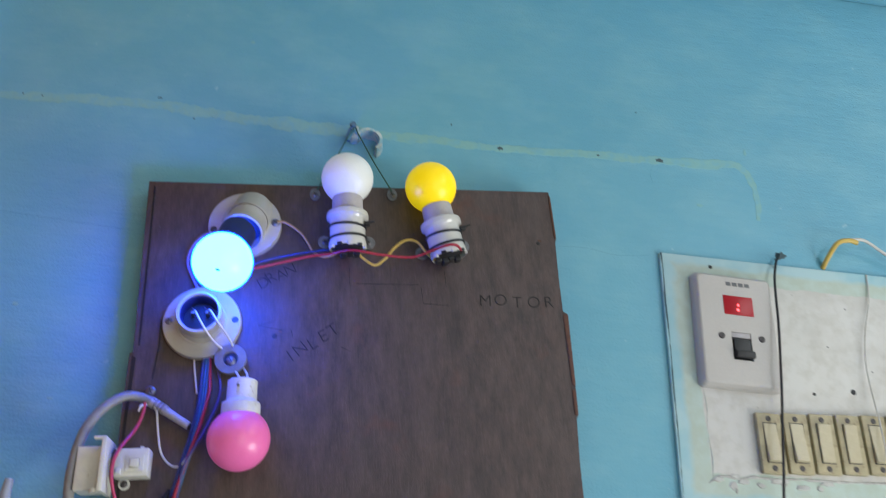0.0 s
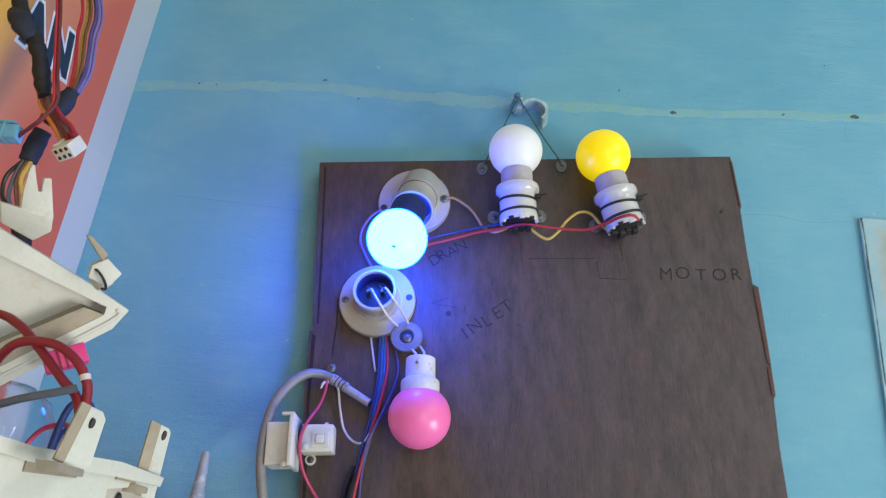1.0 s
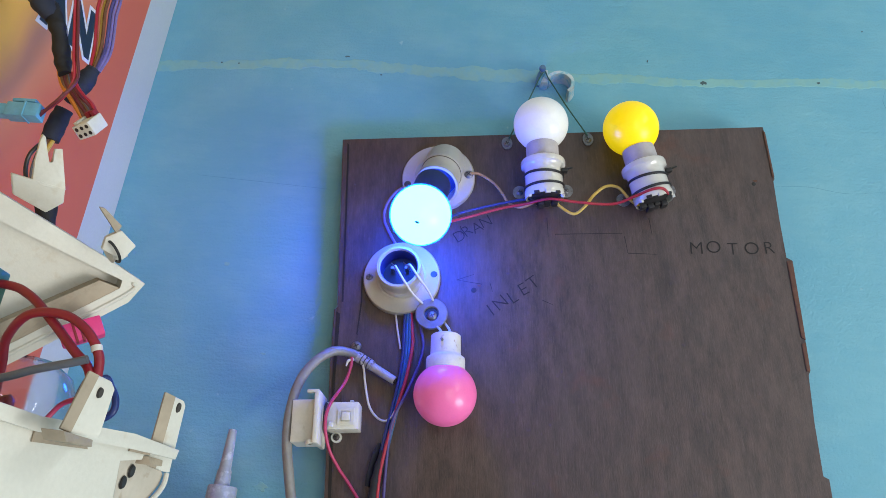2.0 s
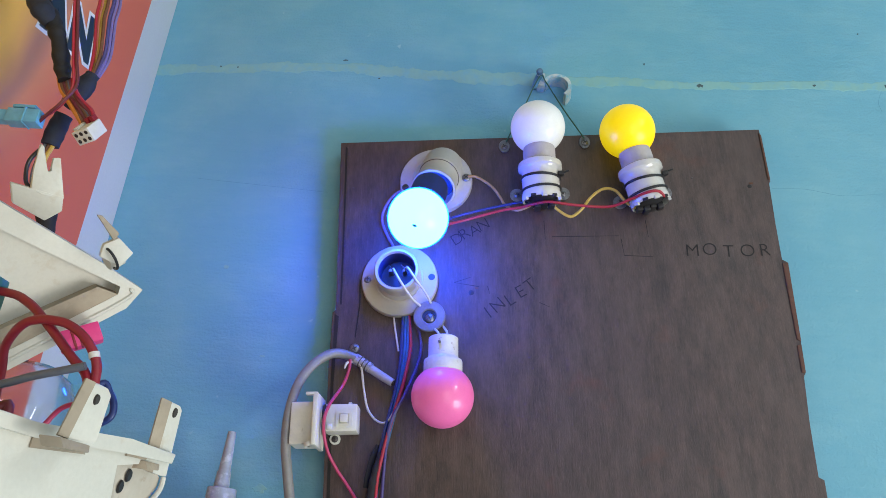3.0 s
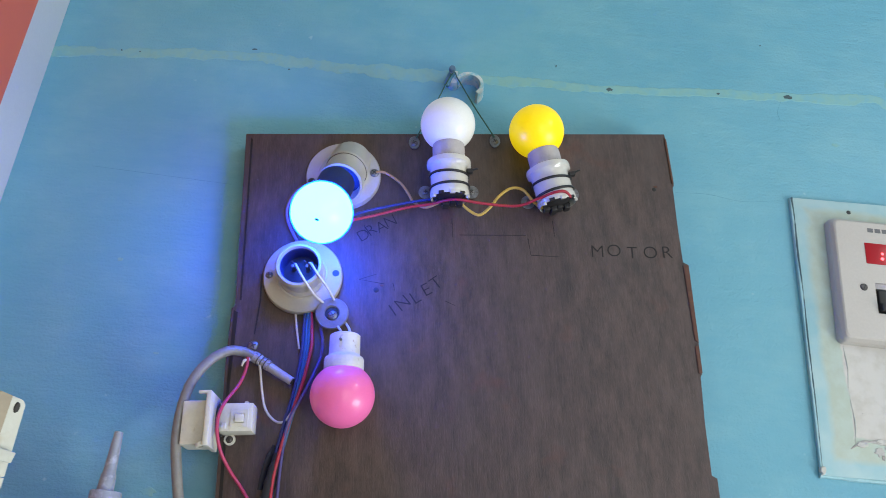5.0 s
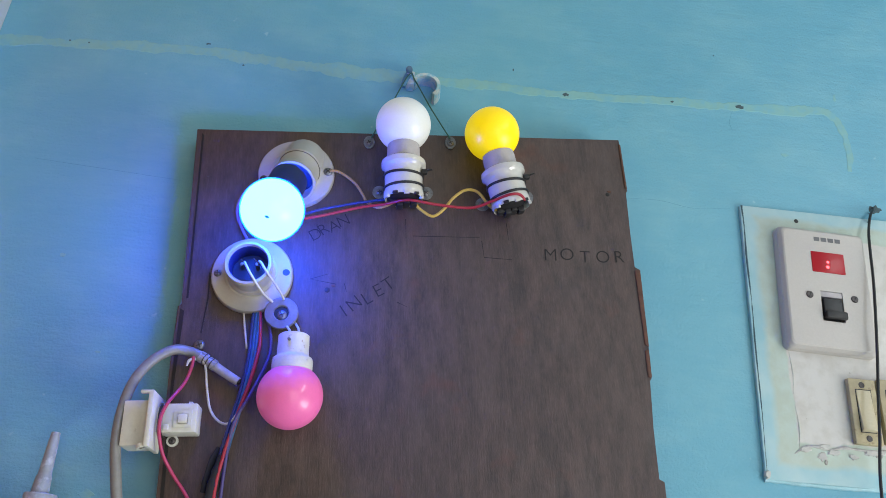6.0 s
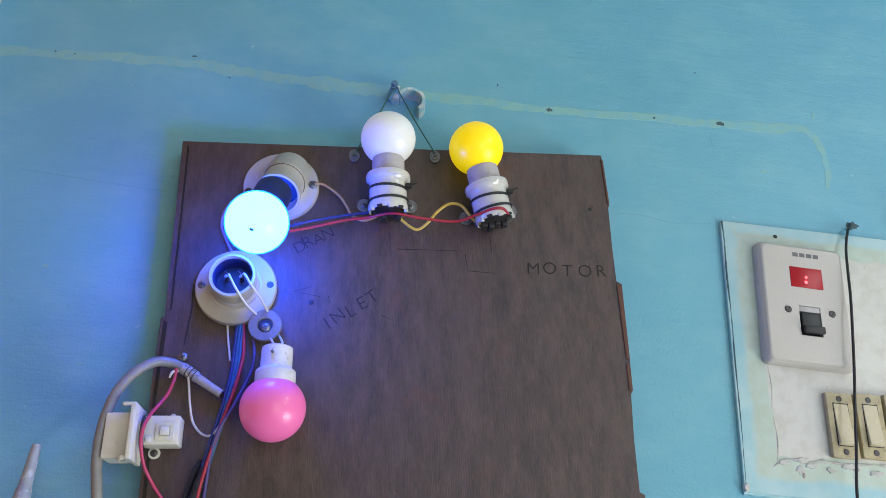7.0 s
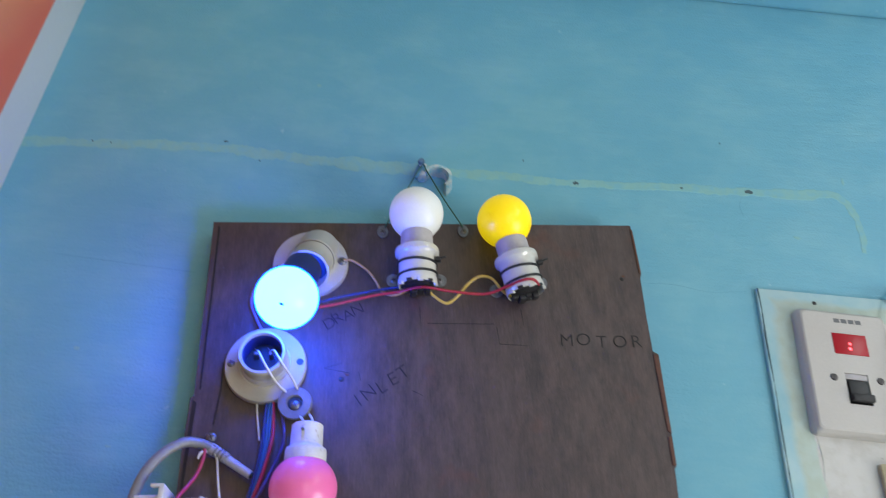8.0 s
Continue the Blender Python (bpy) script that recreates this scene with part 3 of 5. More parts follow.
# Dark lining added for the shade inside the empty socket.
part("socket_shade", lathe([(0.0146, 0.0255), (0.0140, 0.0245), (0.0136, 0.0100), (0, 0.0098)], 44, along((0, 0, 0), OUT)), NAVY_SHADE, holder2, "dark lining put in for the shade inside the socket")
part("socket_floor", lathe([(0, 0.0105), (0.0144, 0.0105), (0.0144, 0.0085)], 30, along((0, 0, 0), OUT)), SHADOWED, holder2)
for s in (-1, 1):
    part("contact_pin", lathe([(0, 0.019), (0.0014, 0.0185), (0.0018, 0.0105)], 12, along((0.0055 * s - 0.0005, 0, 0.003), OUT)), STEEL, holder2)
screw_head(holder2, -0.0255, 0.0064, 0.0005, 0.0030)
part("screw_hole", lathe([(0, 0.0066), (0.0024, 0.0066), (0.0031, 0.0060)], 18, along((0.0255, 0, 0.0015), OUT)), SHADOWED, holder2)


def wire(points, radius, colour, label, m=None, name="wire", group="wires on the board", rough=0.0):
    """One insulated lead as a thing of its own."""
    bm = sweep(points, radius, rough=rough)
    ob = part(name, bm, WIRE[colour])
    if m:
        ob.matrix_world = m
    return tagged(ob, label, "wire", group)


def bw(points, radius, colour, label, name="wire"):
    """A lead on the board: points as (along, out, up)."""
    return wire([(x, -h, z) for x, h, z in points], radius, colour, label, BOARD, name)


for pts in ([(0.0505, 0.016, -0.1280), (0.0525, 0.028, -0.1325), (0.0585, 0.0310, -0.1440), (0.0660, 0.0190, -0.1530), (0.0740, 0.0040, -0.1570), (0.0800, 0.0030, -0.1690), (0.0862, 0.014, -0.1800), (0.0875, 0.021, -0.1860)],
            [(0.0600, 0.016, -0.1275), (0.0635, 0.028, -0.1315), (0.0690, 0.0300, -0.1405), (0.0765, 0.0180, -0.1490), (0.0815, 0.0040, -0.1560), (0.0880, 0.0030, -0.1690), (0.0925, 0.014, -0.1790), (0.0925, 0.021, -0.1850)]):
    lead = bw(pts, 0.00092, "white", "thin white lead from the empty holder to the pink bulb")
    d = Vector((pts[0][0], -pts[0][1], pts[0][2]))
    part("bare_strand", sweep([d, d + Vector((-0.001, 0.002, 0.002)), d + Vector((-0.0035, 0.001, 0.0045))], [0.0009, 0.0007, 0.0003], 6, 4), STEEL, lead, "frayed bare copper end")

washer = thing("washer", "flat grey rubber washer screwed to the board", "washer", on_board(0.0785, 0.0062, -0.1640))
part("disc", lathe([(0.0056, 0.0), (0.0124, 0.0), (0.0127, 0.0010), (0.0121, 0.0022), (0.0062, 0.0022), (0.0054, 0.0012), (0.0056, 0.0)], 40, along((0, 0, 0), OUT)), GREY_WASHER, washer)
part("bore", lathe([(0, 0.0004), (0.0058, 0.0004)], 20, along((0, 0, 0), OUT)), SHADOWED, washer)
screw_head(washer, 0.0006, 0.0020, -0.0018, 0.0037)

# pink bulb hanging from its leads
pm = on_board(0.0905, 0.0245, -0.1868) @ along((0, 0, 0), (-0.018, 0.0, -1))
pink = thing("pink_night_bulb", "pink round night bulb with white cap hanging by wires", "light bulb", pm, "coloured night bulbs")
prof, _ = globe_profile(0.0228, 0.0140, 0.0262)
part("globe", lathe(prof, 56), PINK, pink)
part("cap", lathe([(0, 0.0), (0.0100, 0.0), (0.0110, 0.0008), (0.0112, 0.0150), (0.0116, 0.0160), (0.0138, 0.0175), (0.0143, 0.0190), (0.0143, 0.0262), (0.0135, 0.0270), (0.010, 0.0272)], 44), surface("cap_white", (0.72, 0.71, 0.72), 0.4, scale=90, grime=(0.34, 0.26, 0.20), grime_at=(0.60, 0.72)), pink, "scuffed white bayonet cap")
for s in (-1, 1):
    part("bayonet_pin", lathe([(0, 0.0022), (0.0010, 0.0020), (0.0011, -0.001)], 10, along((0.0108 * s, 0.002, 0.0065), (s, 0.2, 0))), STEEL, pink)
for s in (-1, 1):
    part("contact", lathe([(0, -0.0012), (0.0016, -0.0010), (0.0020, 0.0004)], 12, Matrix.Translation((0.0045 * s, 0, 0))), STEEL, pink)


# loose ceramic holders tied to the board, with a white and a yellow bulb
def ceramic_holder(m, label, bulb_label, bulb_material, R):
    ob = thing("ceramic_lamp_holder", label, "lamp holder", m, "loose ceramic holders")
    part("shell", lathe([(0.0136, 0.0060), (0.0142, -0.0022), (0.0150, -0.0032), (0.0158, -0.0015), (0.0160, 0.002), (0.0154, 0.004), (0.0152, 0.014), (0.0154, 0.0155), (0.0152, 0.017), (0.0153, 0.0215), (0.0163, 0.0235), (0.0178, 0.0248), (0.0182, 0.0270), (0.0178, 0.0292), (0.0166, 0.0302), (0.0135, 0.0305), (0.0125, 0.028)], 52, wobble=0.004), CERAMIC, ob)
    part("wiring_end", lathe([(0, -0.0022), (0.0060, -0.0026), (0.0105, -0.0010), (0.0138, 0.0020)], 26, wobble=0.05), SHADOWED, ob)
    for k in range(4):
        part("terminal", block(-0.0110 + 0.0055 * k, -0.0058 + 0.0055 * k, 0.0020, 0.0128 - 0.003 * (k in (0, 3)), -0.0050 - 0.0016 * (k % 2), 0.001, 0.0010), SHADOWED, ob)
    for k, a in enumerate((-150, -118, -84, -52, -20)):
        chip_at = Matrix.Translation((0.0150 * math.cos(radians(a)), 0.0150 * math.sin(radians(a)), -0.0026))
        part("glaze_chip", moved(block(-0.0022, 0.0022, -0.0013, 0.0013, -0.0016 + 0.0006 * (k % 2), 0.0012, 0.0005), chip_at @ pose(0, 0, 0, 0, 14 - 9 * k, a + 90)), SHADOWED if k % 2 else CERAMIC, ob, "chipped rim" if k % 2 else "")
    for z, tail in ((0.0065, 0), (0.0165, 1)):
        band = part("cable_tie", torus(0.0158, 0.00075, Matrix.Translation((0, 0, z)) @ pose(0, 0, 0, 4, -3 + 5 * tail, 0), flat=1.5), SHADOWED, ob)
        if tail:
            part("tie_lock", block(0.0135, 0.0185, -0.0095, -0.0045, z - 0.0002, z + 0.0032, 0.0006), SHADOWED, band)
            part("tie_tail", sweep([(0.016, -0.007, z + 0.001), (0.019, -0.009, z + 0.0022), (0.0225, -0.010, z + 0.0026)], [0.0011, 0.0009, 0.0006], 6, 5), SHADOWED, band)
    for s in (-1, 1):
        ear = part("saddle_ear", lathe([(0.0022, 0.0), (0.0056, 0.0), (0.0058, 0.0008), (0.0022, 0.0010), (0.0022, 0.0)], 22, along((0.0190 * s, 0.0165, 0.010), OUT)), STEEL, ob)
        screw_head(ob, 0.0190 * s, -0.0156, 0.010, 0.0028, STEEL)
    top = m @ Matrix.Translation((0, 0, 0.0305)) @ pose(0, 0, 0, 0, 0, 0)
    bulb(bulb_label, bulb_material, top, R, COLLAR, 0.0132, 0.0140)
    return ob


TILT_OUT = pose(0, 0, 0, 4.0, 0, 0)
ceramic_holder(on_board(0.1700, 0.0178, -0.0690) @ TILT_OUT, "white glazed ceramic holder strapped on with black ties", "faintly lit white opal round night bulb in a ceramic holder", OPAL, 0.0226)
ceramic_holder(on_board(0.2560, 0.0178, -0.0745) @ pose(0, 0, 0, 0, -11.5, 0) @ TILT_OUT, "tilted white ceramic holder strapped on with black ties", "faintly lit yellow round night bulb in a tilted holder", YELLOW, 0.0226)

# leads between the holders
bw([(0.1790, 0.012, -0.0720), (0.1830, 0.010, -0.0760), (0.1932, 0.008, -0.0815), (0.2020, 0.010, -0.0765), (0.2103, 0.012, -0.0668), (0.2200, 0.014, -0.0605), (0.2300, 0.014, -0.0620), (0.2380, 0.012, -0.0715), (0.2440, 0.012, -0.0765), (0.2510, 0.012, -0.0765)], 0.00125, "yellow", "yellow lead looping between the ceramic holders")
bw([(0.0930, 0.020, -0.0915), (0.1080, 0.012, -0.0840), (0.1363, 0.010, -0.0755), (0.1550, 0.012, -0.0735), (0.1732, 0.022, -0.0745), (0.1950, 0.020, -0.0770), (0.2230, 0.018, -0.0785), (0.2400, 0.026, -0.0760), (0.2520, 0.034, -0.0745), (0.2600, 0.034, -0.0742), (0.2650, 0.030, -0.0770)], 0.00115, "red", "red lead running under the bulbs")
bw([(0.0910, 0.020, -0.0880), (0.1060, 0.012, -0.0790), (0.1250, 0.010, -0.0735), (0.1430, 0.010, -0.0700), (0.1580, 0.012, -0.0690), (0.1660, 0.014, -0.0690)], 0.00115, "navy", "dark blue lead beside the red one")
bw([(0.1105, 0.0075, -0.0415), (0.1180, 0.006, -0.0415), (0.1300, 0.004, -0.0495), (0.1370, 0.004, -0.0600), (0.1410, 0.005, -0.0680), (0.1500, 0.008, -0.0745), (0.1600, 0.012, -0.0730), (0.1700, 0.016, -0.0690)], 0.0011, "beige", "beige lead from the sloping holder")
bw([(0.0560, 0.004, -0.0500), (0.0473, 0.003, -0.0555), (0.0400, 0.003, -0.0680), (0.0390, 0.003, -0.0800), (0.0440, 0.004, -0.0930), (0.0490, 0.005, -0.1030)], 0.0011, "lilac", "pale lead between the two batten holders")

# the bundle running down from the empty holder
bw([(0.0500, 0.002, -0.160), (0.0515, 0.002, -0.172), (0.0535, 0.002, -0.184), (0.0545, 0.002, -0.190)], 0.0008, "white", "short thin white wire end")
for k, (c, d) in enumerate((("blue", 0.0), ("navy", -0.0022), ("blue", 0.0021))):
    bw([(0.0600 + d, 0.003, -0.158), (0.0595 + d, 0.004, -0.175), (0.0590 + d, 0.006, -0.196), (0.0560 + d, 0.008, -0.220), (0.0500 + d, 0.007 + 0.001 * k, -0.245), (0.0440 + d, 0.006, -0.270), (0.0380 + 1.4 * d, 0.005, -0.300), (0.0370 + 1.6 * d, 0.004, -0.345)], 0.00125, c, "blue lead in the bundle down the board")
bw([(0.0620, 0.003, -0.158), (0.0635, 0.004, -0.176), (0.0640, 0.006, -0.190), (0.0600, 0.010, -0.215), (0.0530, 0.011, -0.240), (0.0455, 0.010, -0.268), (0.0410, 0.008, -0.295), (0.0405, 0.004, -0.345)], 0.0013, "red", "red lead in the bundle down the board")
bw([(0.0660, 0.003, -0.160), (0.0705, 0.004, -0.176), (0.0722, 0.005, -0.190), (0.0690, 0.007, -0.205), (0.0600, 0.012, -0.228), (0.0520, 0.012, -0.244), (0.0480, 0.010, -0.262), (0.0450, 0.006, -0.300), (0.0440, 0.004, -0.345)], 0.0012, "violet", "violet lead bowing out beside the pink bulb")
bw([(0.0255, 0.010, -0.2000), (0.0275, 0.008, -0.2060), (0.0290, 0.004, -0.2200), (0.0325, 0.003, -0.2350), (0.0400, 0.004, -0.2440), (0.0480, 0.008, -0.2450), (0.0560, 0.010, -0.2330)], 0.0009, "white", "thin white wire drooping into the bundle")
bw([(0.0190, 0.012, -0.1985), (0.0180, 0.010, -0.2060), (0.0140, 0.010, -0.2180), (0.0065, 0.022, -0.2360), (0.0040, 0.024, -0.2500), (0.0060, 0.018, -0.2660), (0.0120, 0.009, -0.2790), (0.0210, 0.004, -0.2920), (0.0330, 0.003, -0.3120), (0.0420, 0.003, -0.3400)], 0.0012, "pink", "pink lead hanging across the nylon connector")
wrap = part("tape_wrap", sweep([(0.0455, -0.007, -0.268), (0.0405, -0.007, -0.285), (0.0370, -0.006, -0.305)], [0.0042, 0.0046, 0.0040], 12, 6, rough=0.25, flat=0.7), TAPE)
wrap.matrix_world = BOARD
tagged(wrap, "black tape loosely wrapped round the wire bundle", "tape")
flap = part("tape_wrap", sweep([(0.0415, -0.0055, -0.262), (0.0365, -0.0060, -0.275), (0.0330, -0.005, -0.292)], [0.0022, 0.0030, 0.0022], 10, 6, rough=0.3, flat=0.5), TAPE)
flap.matrix_world = BOARD
tagged(flap, "loose flap of black tape on the bundle", "tape")

# grey sheathed cable with its crimped end
cable = thing("grey_cable", "thick grey sheathed cable bending onto the board edge", "cable", BOARD)
part("sheath", sweep([(0.0235, -0.0075, -0.1975), (0.0150, -0.0090, -0.1940), (0.0050, -0.0140, -0.1945), (-0.0065, -0.0190, -0.2030), (-0.0165, -0.0220, -0.2180), (-0.0220, -0.0225, -0.2380), (-0.0233, -0.0220, -0.2610), (-0.0205, -0.0200, -0.2850), (-0.0170, -0.0180, -0.3100), (-0.0120, -0.0160, -0.3600)], 0.0036, 14), WIRE["grey"], cable)
part("crimp", sweep([(0.0215, -0.0070, -0.1965), (0.0290, -0.0070, -0.2010), (0.0340, -0.0070, -0.2045)], [0.0040, 0.0043, 0.0040], 12, 5, rough=0.15), surface("crimp_grey", (0.42, 0.41, 0.44), 0.5, scale=200, grime=(0.12, 0.12, 0.13), grime_at=(0.56, 0.64)), cable, "ribbed grey crimp sleeve")
part("sleeve", sweep([(0.0330, -0.0065, -0.2040), (0.0420, -0.0060, -0.2100), (0.0510, -0.0060, -0.2158)], [0.0035, 0.0033, 0.0031], 12, 5), surface("sleeve_grey", (0.46, 0.45, 0.47), 0.45, scale=200), cable, "pale grey sleeve with cut end")
part("cut_end", sweep([(0.0508, -0.0060, -0.2156), (0.0522, -0.0060, -0.2165)], [0.0026, 0.0016], 10, 3), SHADOWED, cable)
for k in range(3):
    p = Vector((0.0262 + 0.0026 * k, -0.0070, -0.1992 - 0.0017 * k))
    part("rib", torus(0.0042, 0.0004, along(p, (0.85, 0, -0.53))), DARKSTEEL, cable)
part("stub", sweep([(0.020, -0.010, -0.200), (0.0165, -0.012, -0.2015), (0.0148, -0.0115, -0.2055)], [0.0011, 0.0011, 0.0006], 8, 5), WIRE["white"], cable)
cs = thing("clamp_screw", "cross-head screw holding the grey cable", "screw", on_board(0.0203, 0.0, -0.1875))
screw_head(cs, 0, 0.0030, 0, 0.0040)
part("shank", lathe([(0.0016, -0.003), (0.0016, 0.0032)], 12, along((0, 0, 0), OUT)), DARKSTEEL, cs)

# nylon connector on the board's edge
plug = thing("nylon_connector", "milky white nylon wire connector at the board's edge", "connector", BOARD)
part("housing", block(-0.0200, -0.0020, -0.0270, -0.0050, -0.2640, -0.2335, 0.0014), NYLON, plug)
part("rounded_port", lathe([(0, 0.0), (0.0040, 0.0), (0.0046, 0.0008), (0.0046, 0.0180), (0, 0.0180)], 22, along((-0.019, -0.0200, -0.2405), (1, 0, 0))), NYLON, plug)
part("flange", block(-0.0030, 0.0005, -0.0330, -0.0030, -0.2655, -0.2280, 0.0009), NYLON, plug)
part("flange_hook", block(-0.0085, 0.0002, -0.0330, -0.0290, -0.2300, -0.2278, 0.0006), NYLON, plug)
part("tail_block", block(0.0020, 0.0265, -0.0170, -0.0004, -0.2535, -0.2335, 0.0012), NYLON, plug)
part("latch_frame", ring_prism([(0.0115, -0.0178, -0.2385), (0.0235, -0.0178, -0.2385), (0.0235, -0.0178, -0.2505), (0.0115, -0.0178, -0.2505)], [(0.0140, -0.0178, -0.2410), (0.0210, -0.0178, -0.2410), (0.0210, -0.0178, -0.2480), (0.0140, -0.0178, -0.2480)], (0, 0.0022, 0)), NYLON, plug, "", False)
part("latch", block(0.0145, 0.0205, -0.0195, -0.0165, -0.2475, -0.2415, 0.0006), NYLON, plug)
part("keyway", block(0.0050, 0.0085, -0.0182, -0.0165, -0.2520, -0.2480, 0.0005), NYLON, plug)
part("rear_lug", block(0.0190, 0.0215, -0.0110, -0.0060, -0.2345, -0.2310, 0.0004), NYLON, plug)
part("binding", torus(0.0112, 0.0010, Matrix.Translation((0.0028, -0.0100, -0.2440)) @ pose(0, 0, 0, 0, 90, 0), flat=1.3), SHADOWED, plug, "black tie binding")
part("screw_tab", lathe([(0.0014, 0.0), (0.0040, 0.0), (0.0040, 0.0022), (0.0014, 0.0022)], 20, along((0.0085, -0.0005, -0.2565), OUT)), NYLON, plug)
screw_head(plug, 0.0085, 0.0028, -0.2565, 0.0026, DARKSTEEL)
part("snap_ring", lathe([(0.0018, 0), (0.0036, 0), (0.0036, 0.003), (0.0018, 0.003)], 18, along((-0.0055, -0.0280, -0.2630), (0.3, 0, -1))), NYLON, plug)

# hanging wire, eye screws, hook and pipe saddle
for x, z in ((0.1422, -0.0095), (0.2109, -0.0079)):
    eye = thing("eye_screw", "small steel washer plate screwed into the board top", "screw", on_board(x, 0.0, z), "hanging screws")
    part("tag", lathe([(0, 0.0), (0.0052, 0.0), (0.0055, 0.0006), (0.0052, 0.0012), (0, 0.0012)], 24, along((0, -0.0003, 0), OUT) @ Matrix.Diagonal((0.85, 1.15, 1, 1))), STEEL, eye)
    screw_head(eye, 0, 0.0014, -0.0006, 0.0031)
hook_at = Vector((0.1695, -0.016, 1.9845))
L_at, R_at = BOARD @ Vector((0.1440, -0.003, -0.006)), BOARD @ Vector((0.2105, -0.003, -0.005))
wire([L_at, L_at.lerp(hook_at, 0.5), hook_at, hook_at.lerp(R_at, 0.12) + Vector((0.001, 0, 0.001)), hook_at.lerp(R_at, 0.55), R_at], 0.00062, "green", "thin dark green wire hanging the board from a nail", None, "hanging_wire", "hanging wire")
nail = thing("wall_nail", "painted-over nail in the wall holding the hanging wire", "nail", pose(0.1690, 0, 1.9880))
part("shank", lathe([(0.0019, -0.004), (0.0019, 0.0200)], 14, along((0, 0, 0), (0, -1, -0.08))), PAINTED_CLIP, nail)
part("head", lathe([(0, 0.0230), (0.0024, 0.0226), (0.0032, 0.0205), (0.0030, 0.0190), (0.0018, 0.0185)], 18, along((0, 0, 0), (0, -1, -0.08))), surface("painted_nail", (0.10, 0.20, 0.30), 0.5, scale=200), nail)
part("rag", sweep([(0.000, -0.011, 0.000), (-0.002, -0.012, -0.006), (-0.004, -0.011, -0.014)], [0.0034, 0.0030, 0.0020], 9, 5, rough=0.3), surface("blue_paint_lump", (0.10, 0.28, 0.46), 0.6, scale=120), nail, "blue paint-caked binding")
saddle = thing("pipe_saddle", "paint-smeared white plastic pipe clip on the wall", "pipe clip", pose(0.1850, 0, 1.9755))
arc = bmesh.new()
rows = []
for k in range(17):
    a = radians(-50 + 205 * k / 16)
    rows.append([arc.verts.new((r * math.cos(a) * 1.05, y, r * math.sin(a))) for r, y in ((0.0134, 0.0), (0.0126, -0.0160), (0.0098, -0.0160), (0.0100, 0.0))])
for a, b in zip(rows, rows[1:]):
    for j in range(4):
        arc.faces.new((a[j], a[(j + 1) % 4], b[(j + 1) % 4], b[j]))
arc.faces.new(rows[0])
arc.faces.new(rows[-1][::-1])
part("hoop", arc, PAINTED_CLIP, saddle)
part("nail_boss", block(-0.0175, -0.0105, -0.0120, 0.0, 0.002, 0.016, 0.0015), PAINTED_CLIP, saddle)

# ---- the switchboard ----
EYE_MEAN = Vector((0.178, -0.598, 1.554))
SWB = Matrix.Translation(EYE_MEAN) @ Matrix.Scale(1.0180, 4) @ Matrix.Translation(-EYE_MEAN)  # the panel lies nearly flush with the wall
SX0, SX1, SZ0, SZ1 = 0.4655, 0.86, 1.6585, 1.8895
sb = thing("switchboard", "white switchboard panel with blue paint smeared round its rim", "switchboard", SWB)
part("back_box", block(SX0 + 0.004, SX1 - 0.002, -0.0105, 0.0, SZ0 + 0.002, SZ1 - 0.002), surface("painted_box", (0.16, 0.41, 0.55), 0.5, scale=50), sb, "", False)
part("cover_sheet", block(SX0, SX1, -0.0140, -0.0085, SZ0, SZ1, 0.0012), panel_sheet(SX0, SX1, SZ0, SZ1), sb)
part("edge_gap", sweep([(SX0 + 0.0014, -0.0138, SZ1 - 0.0005), (SX0 + 0.0020, -0.0138, SZ1 - 0.02), (SX0 + 0.0016, -0.0138, SZ1 - 0.05), (SX0 + 0.0022, -0.0138, 1.80), (SX0 + 0.0018, -0.0138, 1.76), (SX0 + 0.0020, -0.0138, 1.71), (SX0 + 0.0014, -0.0138, SZ0 + 0.004)], [0.0008, 0.0005, 0.0009, 0.0004, 0.0007, 0.0004, 0.0004], 8, 8, rough=0.7), CRACK, sb, "dark open gap along the panel's side")
part("lower_bead", sweep([(SX0, -0.0110, SZ0 + 0.0005), (0.52, -0.0112, SZ0 - 0.0005), (0.60, -0.0110, SZ0 + 0.0008), (SX1, -0.0110, SZ0)], 0.0022, 8, 10, rough=0.35), surface("bead_paint", (0.34, 0.60, 0.68), 0.45, scale=90), sb, "lumpy painted bead under the panel")
for k, (x, z, rx, rz) in enumerate(((0.5118, 1.6790, 0.005, 0.004), (0.5140, 1.6750, 0.0016, 0.0026), (0.5500, 1.6850, 0.006, 0.0025), (0.5570, 1.6830, 0.0035, 0.0016))):
    part("filler_lump", moved(blotch(x, z, rx, rz, 0.0007, 40 + k, 22), Matrix.Translation((0, -0.0140, 0))), surface("lump_%d" % k, (0.60, 0.58, 0.56) if k % 2 == 0 else (0.46, 0.43, 0.40), 0.8, relief=0.7, scale=160), sb)
for k in range(9):
    x, z = 0.4990 + 0.0125 * k + 0.003 * math.sin(k * 2.1), 1.6835 + 0.0028 * math.sin(k * 1.7)
    part("plaster_lump", moved(blotch(x, z, 0.0055 + 0.002 * math.sin(k * 3.3), 0.0026, 0.0013, 70 + k, 18), Matrix.Translation((0, -0.0140, 0))), PLASTER_LUMP, sb)
part("plaster_lump", moved(blotch(SX0 + 0.0016, SZ0 + 0.0035, 0.0026, 0.0034, 0.0020, 91, 16), Matrix.Translation((0, -0.0140, 0))), PLASTER_LUMP, sb, "white blob at the corner")
